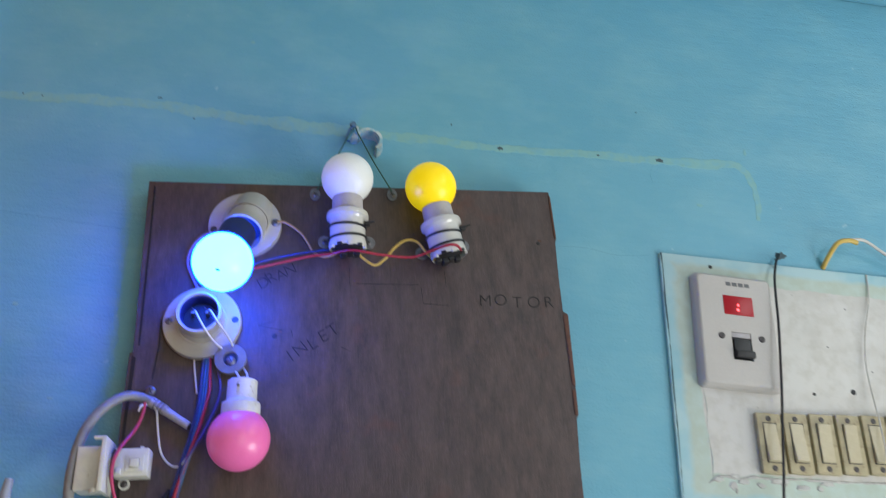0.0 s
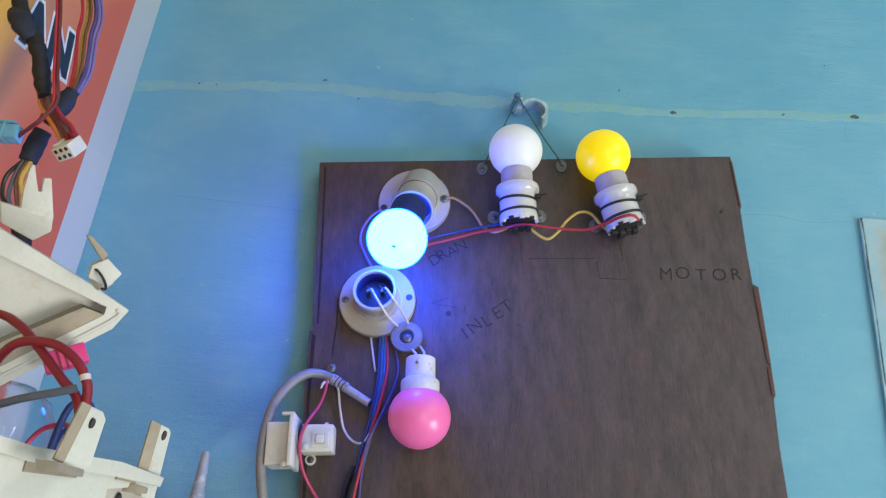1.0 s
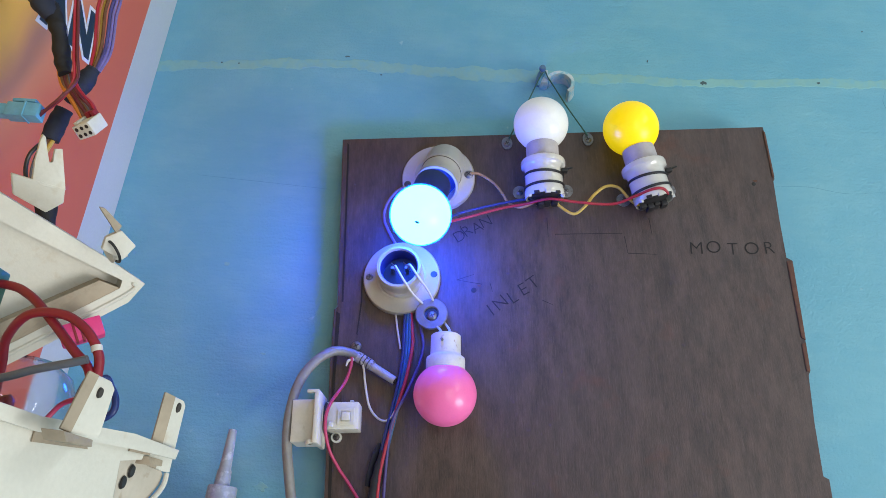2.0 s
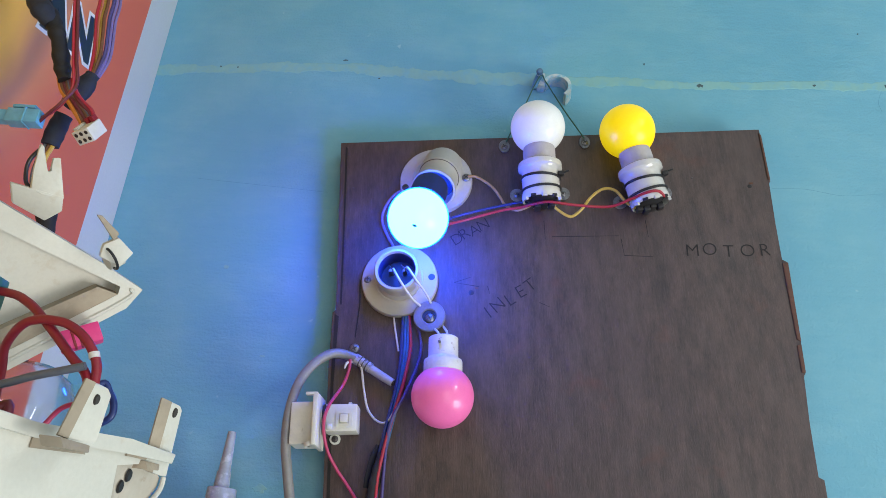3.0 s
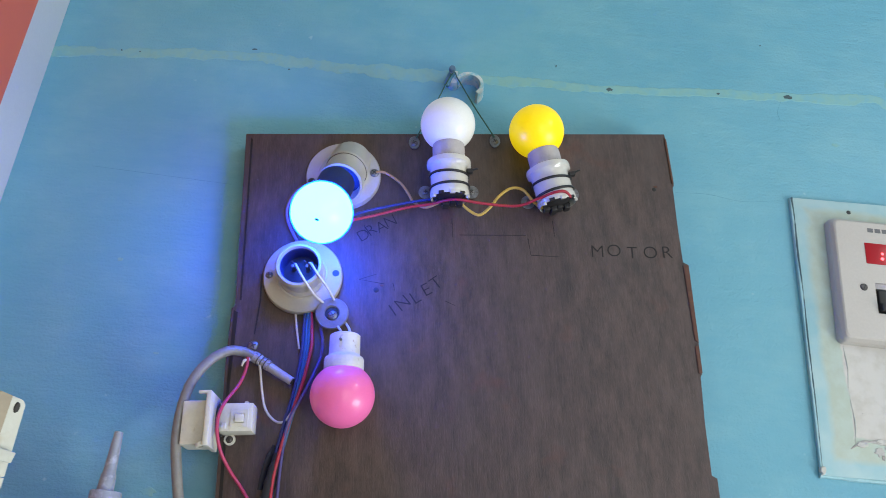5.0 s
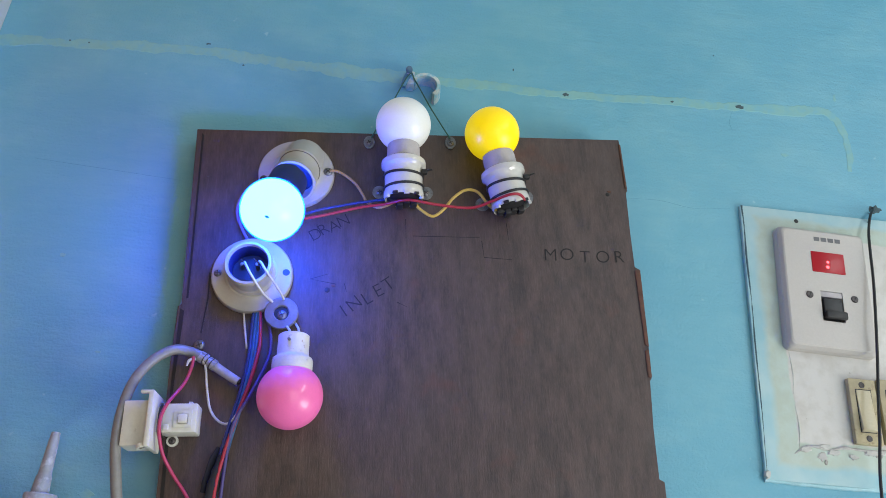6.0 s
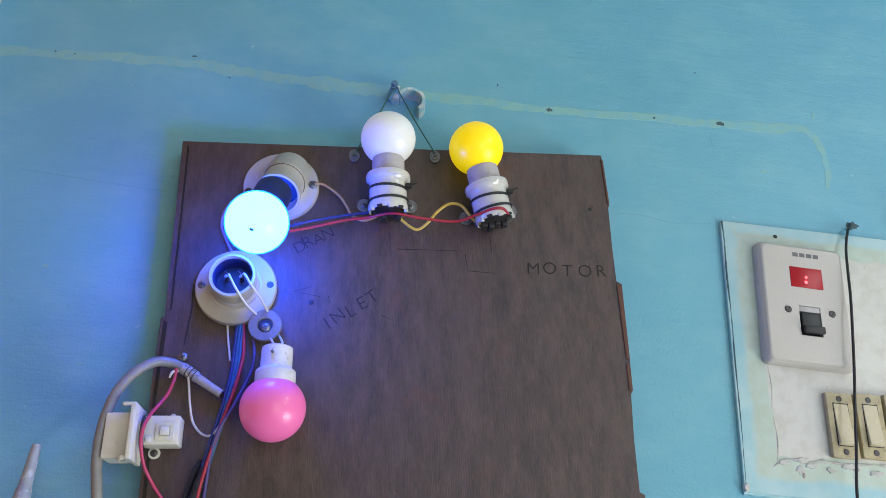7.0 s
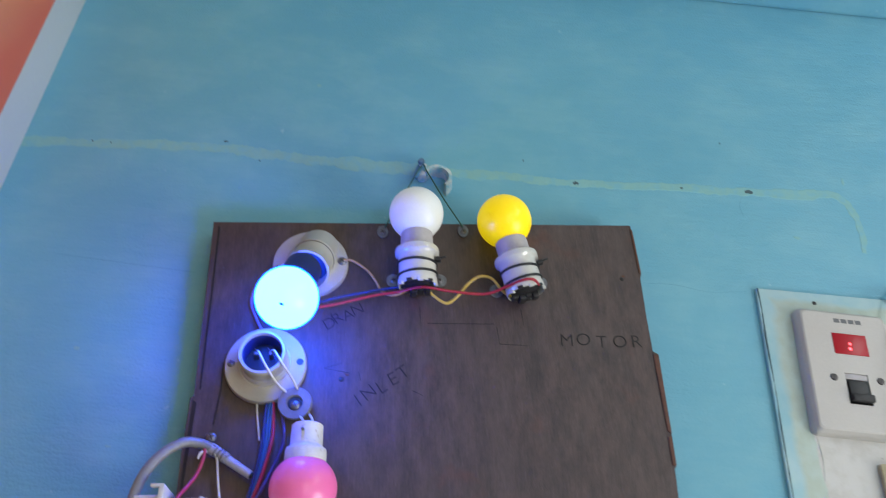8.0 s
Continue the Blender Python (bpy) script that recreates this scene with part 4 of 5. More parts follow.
for x, z, r in ((0.5145, 1.8795, 0.0019), (0.5985, 1.7640, 0.0016), (0.6370, 1.7690, 0.0026), (0.62, 1.81, 0.0008), (0.645, 1.85, 0.0008), (0.66, 1.79, 0.0007)):
    part("fixing_hole", lathe([(0, 0.0003), (r * 0.8, 0.0003), (r, 0.0001)], 14, along((x, -0.0140, z), OUT)), SHADOWED, sb)

part("plaster_ridge", sweep([(0.4900, -0.0138, 1.6795), (0.4985, -0.0139, 1.6850), (0.5080, -0.0139, 1.6862), (0.5180, -0.0139, 1.6850), (0.5300, -0.0139, 1.6872), (0.5450, -0.0139, 1.6868), (0.5700, -0.0139, 1.6880), (0.6200, -0.0139, 1.6890), (0.7200, -0.0139, 1.6930)], [0.0004, 0.0009, 0.0014, 0.0007, 0.0013, 0.0008, 0.0012, 0.0009, 0.0010], 8, 12, rough=0.9), surface("ridge_plaster", (0.60, 0.58, 0.56), 0.8, dark=0.6, relief=0.7, scale=200), sb, "ragged plaster ridge under the switches")
for zz, w in ((1.742, 0.0008), (1.700, 0.0010)):
    part("primer_edge", sweep([(0.4945, -0.0140, zz + 0.018), (0.4950 + w, -0.0140, zz), (0.4942, -0.0140, zz - 0.016)], [0.0002, w * 0.6, 0.0003], 7, 8, rough=0.9), surface("primer_flake", (0.56, 0.58, 0.54), 0.7, scale=150), sb)

# the isolator with its indicator
PX0, PX1, PZ0, PZ1 = 0.4935, 0.5690, 1.7612, 1.8696
iso = thing("isolator_switch", "white isolator switch plate with red indicator and black toggle", "switch", SWB @ Matrix.Translation((0.5280, -0.0140, 1.8142)) @ pose(0, 0, 0, 0, 1.2, 0) @ Matrix.Translation((-0.5305, 0, -1.8150)))
F0 = -0.0105
tx0, tx1, tz0, tz1 = 0.5240, 0.5425, 1.7865, 1.8125


def rounded(x0, x1, z0, z1, r, n=6):
    pts = []
    for cx, cz, a0 in ((x1 - r, z1 - r, 0), (x0 + r, z1 - r, 90), (x0 + r, z0 + r, 180), (x1 - r, z0 + r, 270)):
        pts += [(cx + r * math.cos(radians(a0 + 90 * k / (n - 1))), cz + r * math.sin(radians(a0 + 90 * k / (n - 1)))) for k in range(n)]
    return pts


def framed(x0, x1, z0, z1, hx0, hx1, hz0, hz1, y0, y1, r):
    """A cover with a rectangular opening, rounded corners and a sloping rim."""
    bm = bmesh.new()
    n = 6
    rows = []
    for inset, y in ((0.0, y1), (0.0, y0 + 0.0052), (0.0008, y0 + 0.0030), (0.0026, y0 + 0.0006), (0.0040, y0)):
        rows.append([bm.verts.new((x, y, z)) for x, z in rounded(x0 + inset, x1 - inset, z0 + inset, z1 - inset, r, n)])
    count = len(rows[0])
    for a, b in zip(rows, rows[1:]):
        for k in range(count):
            j = (k + 1) % count
            bm.faces.new((a[k], a[j], b[j], b[k]))
    mouth = [bm.verts.new((x, y0, z)) for x, z in ((hx1, hz1), (hx0, hz1), (hx0, hz0), (hx1, hz0))]
    deep = [bm.verts.new((v.co.x, y0 + 0.007, v.co.z)) for v in mouth]
    for k in range(count):
        j = (k + 1) % count
        p, q = mouth[k // n], mouth[j // n]
        bm.faces.new((rows[-1][k], rows[-1][j], p) if p is q else (rows[-1][k], rows[-1][j], q, p))
    for k in range(4):
        bm.faces.new((mouth[k], mouth[(k + 1) % 4], deep[(k + 1) % 4], deep[k]))
    return bm


part("cover_plate", framed(PX0, PX1, PZ0, PZ1, tx0, tx1, tz0, tz1, F0, 0.0, 0.0046), PLATE, iso, "", False)
part("toggle_well", block(tx0 - 0.001, tx1 + 0.001, F0 + 0.0060, F0 + 0.0090, tz0 - 0.001, tz1 + 0.001), DARKSTEEL, iso)
tog = block(tx0 + 0.0015, tx1 - 0.0010, F0 - 0.0010, F0 + 0.0062, tz0 + 0.0030, tz1 - 0.0060, 0.0015)
part("toggle", tog, SHADOWED, iso, "glossy black toggle")
part("toggle_lip", block(tx0 + 0.0015, tx1 + 0.0004, F0 - 0.0045, F0 + 0.0010, tz0 + 0.0015, tz0 + 0.0080, 0.0016), SHADOWED, iso)
part("toggle_wall", block(tx0 + 0.0002, tx1 - 0.0002, F0 + 0.0004, F0 + 0.0062, tz1 - 0.0050, tz1 - 0.0002, 0.0005), COLLAR, iso)
lens = part("indicator_lens", block(0.5195, 0.5475, F0 - 0.0006, F0 + 0.0010, 1.8290, 1.8475, 0.0005), RED_LENS, iso, "red indicator lens, lit")
part("indicator_lamp", lathe([(0, 0.0010), (0.0009, 0.0008), (0.0014, 0.0004)], 16, along((0.5325, F0 - 0.0004, 1.8340), OUT)), RED_SPARK, lens)
part("indicator_lamp", lathe([(0, 0.0008), (0.0008, 0.0006), (0.0012, 0.0004)], 12, along((0.5330, F0 - 0.0004, 1.8385), OUT)), RED_SPARK, lens)
for x, z in ((0.5148, 1.8078), (0.5525, 1.8082)):
    sc = part("fixing_screw", lathe([(0, 0.0010), (0.0026, 0.0009), (0.0031, 0.0)], 18, along((x, F0, z), OUT)), DARKSTEEL, iso)
    part("slot", moved(block(-0.0024, 0.0024, -0.0004, 0.0004, 0.0006, 0.0012), along((x, F0, z), OUT) @ pose(0, 0, 0, 0, 0, 65)), SHADOWED, sc, "", False)
for k in range(4):
    x = 0.5235 + 0.0060 * k
    part("print_bar", block(x, x + 0.0047, F0 - 0.00015, F0 + 0.0002, 1.8575, 1.8612), GREYPRINT, iso, "grey printed mark", False)


# piano switches in a row
def piano_switch(x, z, down):
    ob = thing("piano_switch", "yellowed cream rocker switch with grimy frame", "switch", SWB @ pose(x, -0.0140, z) @ Matrix.Diagonal((1, 0.6, 1, 1)), "row of rocker switches")
    part("body", block(0, 0.0222, -0.0085, 0.0, -0.0515, 0, 0.0016), SWITCH_BODY, ob)
    part("recess", block(0.0048, 0.0176, -0.0089, -0.0080, -0.0425, -0.0085), SHADOWED, ob, "", False)
    r = 1 if down else -1
    rock = prism([(0.0054, -0.0085, -0.0092), (0.0054, -0.0112 + 0.0018 * r, -0.0092), (0.0054, -0.0108, -0.0255), (0.0054, -0.0128 - 0.0018 * r, -0.0410), (0.0054, -0.0085, -0.0420)], (0.0116, 0, 0), 0.0006)
    part("rocker", rock, ROCKER, ob)
    for zz in (-0.0050, -0.0468):
        sc = part("fixing_screw", lathe([(0, 0.0008), (0.0020, 0.0007), (0.0025, 0.0)], 14, along((0.0108, -0.0085, zz), OUT)), DARKSTEEL, ob)
    return ob


for k in range(7):
    piano_switch(0.5372 + 0.0247 * k, 1.7418 + 0.0014 * k, k not in (2, 3))

# leads on the switchboard
wire([(0.592, 0.004, 1.912), (0.5959, -0.001, 1.9081), (0.5866, -0.009, 1.8961), (0.5803, -0.012, 1.8772), (0.5751, -0.017, 1.8527), (0.5715, -0.02, 1.825), (0.5665, -0.021, 1.7842), (0.5649, -0.018, 1.7563), (0.5596, -0.02, 1.7276), (0.555, -0.021, 1.6961), (0.5516, -0.018, 1.6576), (0.5486, -0.018, 1.58)], 0.0012, "black", "thin black cable coming out of a hole in the wall", None, "black_cable", "wires at the switchboard")
wire([(0.5880, -0.002, 1.9030), (0.5820, -0.0150, 1.8935), (0.5790, -0.0152, 1.8850)], 0.0006, "slate", "stray dark strand by the hole", SWB, "wire_strand", "wires at the switchboard")
wire([(0.6330, -0.0100, 1.8930), (0.6350, -0.0180, 1.9010), (0.6440, -0.0240, 1.9150), (0.6560, -0.0250, 1.9190), (0.6650, -0.0240, 1.9180)], 0.0024, "yellow", "yellow insulated lead arching from the panel", SWB, "yellow_lead", "wires at the switchboard")
wire([(0.6560, -0.0245, 1.9200), (0.6720, -0.0250, 1.9210), (0.6900, -0.0220, 1.9130), (0.7100, -0.0200, 1.9020), (0.7400, -0.0160, 1.8900)], 0.0016, "white", "white lead joined to the yellow one", SWB, "white_lead", "wires at the switchboard")
wire([(0.6750, -0.0145, 1.8890), (0.6700, -0.0165, 1.8600), (0.6580, -0.0175, 1.8250), (0.6520, -0.0180, 1.7900), (0.6500, -0.0230, 1.7400), (0.6470, -0.0260, 1.7000), (0.6400, -0.0240, 1.6500)], 0.0007, "white", "thin white string hanging before the panel", SWB, "thin_lead", "wires at the switchboard")

# ---- the poster in the corner ----
poster = thing("poster", "salmon and orange printed poster with a white margin", "poster", Matrix())
part("sheet", block(-0.2000, -0.1960, -0.75, -0.0003, 1.30, 2.45, 0.0004), BORDER, poster)
part("print", block(-0.1960, -0.1954, -0.75, -0.0450, 1.30, 2.45), poster_print(), poster, "salmon print fading to orange", False)
FACE = Matrix(((0, 0, 1, 0), (1, 0, 0, 0), (0, 1, 0, 0), (0, 0, 0, 1)))
for fat, depth, m, nm in ((0.0056, 0.0001, WHITE_INK, "letter_outline"), (0.0026, 0.00035, INK, "letter")):
    for text, y, z in (("N", -0.1365, 1.9060), ("A", -0.1680, 1.8990)):
        bm = moved(lettering(text, 0.050, fat, depth), Matrix.Translation((-0.1950, y, z)) @ FACE @ pose(0, 0, 0, 0, 0, 12) @ Matrix.Diagonal((0.86, 1, 1, 1)))
        part(nm, bm, m, poster, "", False)

# ---- the wiring harness before the poster ----
harness = thing("wiring_harness", "taped bundle of coloured wires with two connectors hanging in the corner", "wiring harness", Matrix())
UP = [(-0.1700, -0.2300, 1.9300), (-0.1850, -0.2250, 2.0200), (-0.1960, -0.2200, 2.1200)]
part("taped_trunk", sweep([(-0.1700, -0.2300, 1.9100), (-0.1560, -0.2270, 1.8740), (-0.1424, -0.2281, 1.8560), (-0.1345, -0.2262, 1.8420), (-0.1301, -0.2195, 1.8250), (-0.1265, -0.2190, 1.8165)], [0.0044, 0.0050, 0.0054, 0.0047, 0.0052, 0.0046], 18, 14, rough=0.32), TAPE, harness, "black taped trunk")
part("tape_knot", sweep([(-0.1560, -0.2300, 1.8700), (-0.1460, -0.2340, 1.8580), (-0.1400, -0.2300, 1.8510)], [0.0058, 0.0078, 0.0050], 14, 6, rough=0.35, flat=0.8), TAPE_BLUE, harness)
part("taped_branch", sweep([(-0.1262, -0.1950, 1.8380), (-0.1290, -0.1960, 1.8270), (-0.1330, -0.1985, 1.8120)], [0.0052, 0.0058, 0.0050], 16, 10, rough=0.3), TAPE_BLUE, harness)
part("taped_branch", sweep([(-0.1325, -0.2005, 1.8030), (-0.1352, -0.1990, 1.7930), (-0.1372, -0.1975, 1.7825)], [0.0052, 0.0057, 0.0053], 16, 10, rough=0.3), TAPE_BLUE, harness)
part("taped_branch", sweep([(-0.1330, -0.1900, 1.7480), (-0.1310, -0.1860, 1.7350), (-0.1300, -0.1830, 1.7200)], [0.0058, 0.0060, 0.0058], 14, 6, rough=0.2), TAPE, harness)
for k, (c, dx, dy) in enumerate((("lilac", 0.0060, 0.004), ("violet", 0.0038, 0.0), ("brown", 0.0012, -0.001), ("brown", -0.0004, 0.002), ("slate", 0.0024, 0.003), ("red", -0.0034, -0.002), ("yellow", -0.0015, 0.001), ("orange", -0.0044, 0.001), ("lilac", 0.0048, 0.002))):
    part("strand", sweep([(-0.1700 + dx, -0.2150 + dy, 1.99), (-0.1330 + 1.2 * dx, -0.2030 + dy, 1.9110), (-0.1290 + 1.1 * dx, -0.1986 + dy, 1.8799), (-0.1266 + 0.9 * dx, -0.1945 + dy, 1.8559), (-0.1262 + 0.5 * dx, -0.1950 + dy * 0.6, 1.8380)], 0.00105, 8, 8), WIRE[c], harness)
for c, d in (("red", 0.0), ("maroon", 0.0022)):
    part("strand", sweep([(-0.1500 + d, -0.2360, 1.9300), (-0.1297 + d, -0.2379, 1.8815), (-0.1245 + d, -0.2300, 1.8496), (-0.1205 + d, -0.2262, 1.8278), (-0.1180 + d, -0.2220, 1.8120), (-0.1220, -0.2195 - d, 1.8010 - d), (-0.1290, -0.2170 - d, 1.7950 - d), (-0.1360, -0.2157, 1.7905 - d)], 0.00105, 8, 8), WIRE[c], harness)
for k, (c, d) in enumerate((("brown", -0.004), ("maroon", -0.002), ("brown", 0.0), ("maroon", 0.002), ("red", 0.004), ("orange", -0.0052), ("slate", 0.001))):
    part("strand", sweep([(-0.1265 + d, -0.2180, 1.8190), (-0.1230 + d, -0.2160, 1.8110), (-0.1165 + d * 0.7, -0.2140 - 0.001 * (k % 2), 1.8035 + d * 0.4), (-0.1095 + d * 0.6, -0.2130, 1.7965 + d * 0.8), (-0.1050 + d * 0.7, -0.2120, 1.7890 + d * 0.5)], 0.0014, 8, 8), WIRE[c], harness)
for c, d in (("yellow", 0.0022), ("slate", -0.0026), ("brown", 0.0)):
    part("strand", sweep([(-0.1372 + d, -0.1975, 1.7830), (-0.1405 + d, -0.1960, 1.7700), (-0.1390 + 2 * d, -0.1920, 1.7580), (-0.1330 + d, -0.1895, 1.7460)], 0.0014, 8, 8), WIRE[c], harness)
part("strand", sweep([(-0.1390, -0.1975, 1.7840), (-0.1480, -0.1960, 1.7720), (-0.1490, -0.1920, 1.7600), (-0.1440, -0.1900, 1.7540)], 0.0013, 8, 8), WIRE["black"], harness)
# white six-way connector: its mouth looks down and out
CM = Matrix.Translation((-0.1035, -0.2135, 1.7845)) @ look((0, 0, 0), (-0.12, -0.62, -1.0)).to_3x3().to_4x4() @ pose(0, 0, 0, 0, 0, -14) @ Matrix.Scale(0.86, 4)
conn = part("white_connector", moved(block(-0.0075, 0.0075, -0.0052, 0.0052, -0.0085, 0.0075, 0.0009), CM), NYLON, harness, "ivory six-way plug")
for i in range(3):
    for j in range(2):
        part("socket_hole", moved(lathe([(0, -0.0087), (0.0013, -0.0087), (0.0016, -0.0084)], 10), CM @ Matrix.Translation((-0.0046 + 0.0046 * i, -0.0024 + 0.0048 * j, 0))), SHADOWED, conn)
part("latch", moved(block(0.0032, 0.0066, 0.0052, 0.0070, -0.0060, 0.0050, 0.0006), CM), NYLON, conn)
for k in range(2):
    part("red_clip", moved(block(-0.0062 + 0.0046 * k, -0.0030 + 0.0046 * k, 0.0050, 0.0090, 0.0030, 0.0078, 0.0004), CM), WIRE["crimson"], conn, "red locking clip")
bcon = part("blue_connector", block(-0.1560, -0.1352, -0.2200, -0.2115, 1.7855, 1.7950, 0.0008), SKY_PLASTIC, harness, "light blue plug")
part("collar", block(-0.1450, -0.1438, -0.2206, -0.2110, 1.7850, 1.7956, 0.0004), SKY_PLASTIC, bcon)
part("latch", block(-0.1545, -0.1395, -0.2185, -0.2130, 1.7962, 1.7985, 0.0006), SKY_PLASTIC, bcon)
part("mating_half", block(-0.1700, -0.1562, -0.2190, -0.2125, 1.7865, 1.7940, 0.0008), SKY_PLASTIC, bcon)
part("hanging_tie", sweep([(-0.1700, -0.2300, 1.9050), *UP], [0.0078, 0.006, 0.005, 0.004], 12, 8, rough=0.15), TAPE, harness)
hookn = thing("harness_nail", "nail in the side wall carrying the wiring harness", "nail", pose(-0.2, -0.2205, 2.1230))
part("shank", lathe([(0.0016, -0.01), (0.0016, 0.020), (0.0034, 0.0202), (0.0030, 0.0215), (0, 0.0218)], 12, along((0, 0, 0), (1, 0, 0.1))), STEEL, hookn)

# ---- cream plastic mouldings close to the camera ----
N1 = Vector((0.97, -0.20, -0.10)).normalized()
BACK = -N1
mould = thing("bracket_moulding", "cream plastic appliance moulding with two drilled tabs", "plastic moulding", Matrix())
part("body", prism([(0.0375, -0.4520, 1.5790), (0.0413, -0.4335, 1.5778), (0.0435, -0.4230, 1.5779), (0.0462, -0.4100, 1.5790), (0.0511, -0.3880, 1.5815), (0.0545, -0.3705, 1.5808), (0.0540, -0.3715, 1.5775), (0.0502, -0.3897, 1.5755), (0.0500, -0.3850, 1.5600), (0.0490, -0.3800, 1.4500), (0.0300, -0.4700, 1.4500)], BACK * 0.0200, 0.0008), CREAM, mould)
part("top_flange", prism([(0.0400, -0.4400, 1.5800), (0.0436, -0.4230, 1.5796), (0.0511, -0.3880, 1.5826), (0.0556, -0.3655, 1.5822), (0.0552, -0.3660, 1.5792), (0.0511, -0.3870, 1.5785), (0.0436, -0.4225, 1.5760), (0.0400, -0.4390, 1.5762)], N1 * 0.0016, 0.0003), CREAM, mould)
part("recess_plate", prism([Vector(p) + BACK * 0.0012 for p in ((0.0500, -0.3905, 1.5757), (0.0540, -0.3705, 1.5778), (0.0545, -0.3655, 1.5745), (0.0543, -0.3660, 1.5715), (0.0537, -0.3685, 1.5680), (0.0526, -0.3725, 1.5640), (0.0510, -0.3780, 1.5600), (0.0490, -0.3860, 1.4600), (0.0480, -0.3905, 1.4600))], BACK * 0.010), STAINED, mould, "stained recessed face", False)
part("recess_rim", sweep([(0.0546, -0.3652, 1.5750), (0.0545, -0.3656, 1.5715), (0.0538, -0.3682, 1.5678), (0.0527, -0.3722, 1.5637), (0.0511, -0.3778, 1.5595)], 0.0008, 8, 8), CREAM, mould)


def tab(corners, side, hole, hr, n):
    """A drilled upright tab: four face corners, with its thickness running back."""
    ob = part("tab", prism(corners, side, 0.0005), CREAM, mould, "drilled cream tab")
    a, b = Vector(corners[0]), Vector(corners[-1])
    d = Vector(side)
    # The side gets a darker tan than the face.
    part("tab_side", prism([a + d * 0.12, b + d * 0.12, b + d * 1.02, a + d * 1.02], Vector((0.0006, -0.0003, 0.0001))), CREAM_DARK, ob, "darker tan side", False)
    part("drilled_hole", lathe([(0, 0.0002), (hr * 0.85, 0.0002), (hr, -0.0004)], 18, along(Vector(hole) + n * 0.0004, n) @ Matrix.Diagonal((0.8, 1.25, 1, 1))), surface("hole_dark", (0.05, 0.045, 0.04), 0.9), ob, "dark drilled hole")
    return ob


tab([(0.0562, -0.4230, 1.5901), (0.0572, -0.4180, 1.5903), (0.0577, -0.4163, 1.5888), (0.0568, -0.4158, 1.5775), (0.0564, -0.4162, 1.5762), (0.0545, -0.4255, 1.5758)], Vector((-0.0014, -0.0030, 0.0004)), (0.0564, -0.4211, 1.5866), 0.0011, N1)
tab([(0.0545, -0.3717, 1.5966), (0.0555, -0.3670, 1.5969), (0.0558, -0.3655, 1.5958), (0.0546, -0.3632, 1.5750), (0.0530, -0.3702, 1.5754)], Vector((-0.0018, -0.0046, 0.0004)), (0.0548, -0.3689, 1.5942), 0.0013, N1)
for a, w in (((0.0560, -0.4235, 1.5752), 0.0105), ((0.0538, -0.3735, 1.5776), 0.0075)):
    p = Vector(a)
    part("gusset", prism([p + Vector((0, -w * 0.75, 0.0003)), p + Vector((0.0006, w * 0.5, 0.0006)), p + Vector((0.0008, w * 0.5, -0.0012)), p + Vector((0.0014, -w * 0.75, -0.0022))], Vector((-0.005, -0.001, 0)), 0.0003), CREAM_DARK, mould)
for p in ((0.0516, -0.3814, 1.5730), (0.0508, -0.3833, 1.5696)):
    part("vent_hole", lathe([(0, 0.0003), (0.0012, 0.0003), (0.0015, -0.0003)], 16, along(Vector(p) - N1 * 0.0005, N1) @ Matrix.Diagonal((0.8, 1.3, 1, 1))), SHADOWED, mould)
# Shade beside the flange, put in as dark tan slivers.
part("shadow_notch", prism([(0.0437, -0.4225, 1.5772), (0.0475, -0.4050, 1.5775), (0.0480, -0.4040, 1.5752), (0.0437, -0.4225, 1.5735)], BACK * 0.002 + N1 * 0.0025), CREAM_DARK, mould, "", False)
part("shadow_notch", prism([(0.0515, -0.3865, 1.5805), (0.0535, -0.3770, 1.5800), (0.0530, -0.3780, 1.5782), (0.0511, -0.3870, 1.5778)], BACK * 0.002 + N1 * 0.0025), CREAM_DARK, mould, "", False)

N2 = Vector((0.6, -0.7, -0.4)).normalized()
outer = [(-0.0750, -0.4400, 1.6820), (-0.0187, -0.3784, 1.6583), (0.0080, -0.3500, 1.6487), (0.0187, -0.3383, 1.6441), (0.0141, -0.3379, 1.6365), (-0.0186, -0.3485, 1.6061), (-0.0750, -0.3670, 1.5500)]
inner = [(-0.0750, -0.4345, 1.6720), (-0.0186, -0.3737, 1.6500), (0.0040, -0.3518, 1.6448), (0.0124, -0.3432, 1.6430), (0.0117, -0.3421, 1.6403), (-0.0186, -0.3520, 1.6121), (-0.0750, -0.3710, 1.5560)]
tray = thing("tray_moulding", "cream plastic tray-shaped appliance cover turned on its edge", "plastic moulding", Matrix())
part("rim", ring_prism(outer, inner, -N2 * 0.0110), CREAM, tray, "", False)
part("back_panel", prism([Vector(p) - N2 * 0.0085 for p in inner], -N2 * 0.0015), CREAM, tray, "", False)
# This wall is a darker tan than the rest of the tray.
part("inner_wall", prism([Vector(p) - N2 * 0.0002 for p in ((0.0117, -0.3421, 1.6403), (-0.0186, -0.3520, 1.6121), (-0.0750, -0.3710, 1.5560), (-0.0750, -0.3770, 1.5640), (-0.0186, -0.3570, 1.6195), (0.0060, -0.3470, 1.6410))], -N2 * 0.0070), CREAM_DARK, tray, "darker inner wall", False)
lip = [Vector(a) + (Vector(b) - Vector(a)) * 0.5 for a, b in zip(outer[3:], inner[3:])]
part("lip_bead", sweep(lip, 0.0008, 8, 6), CREAM, tray)
part("leg", block(-0.0800, -0.0680, -0.4050, -0.3700, 1.4500, 1.6300, 0.001), CREAM, tray)
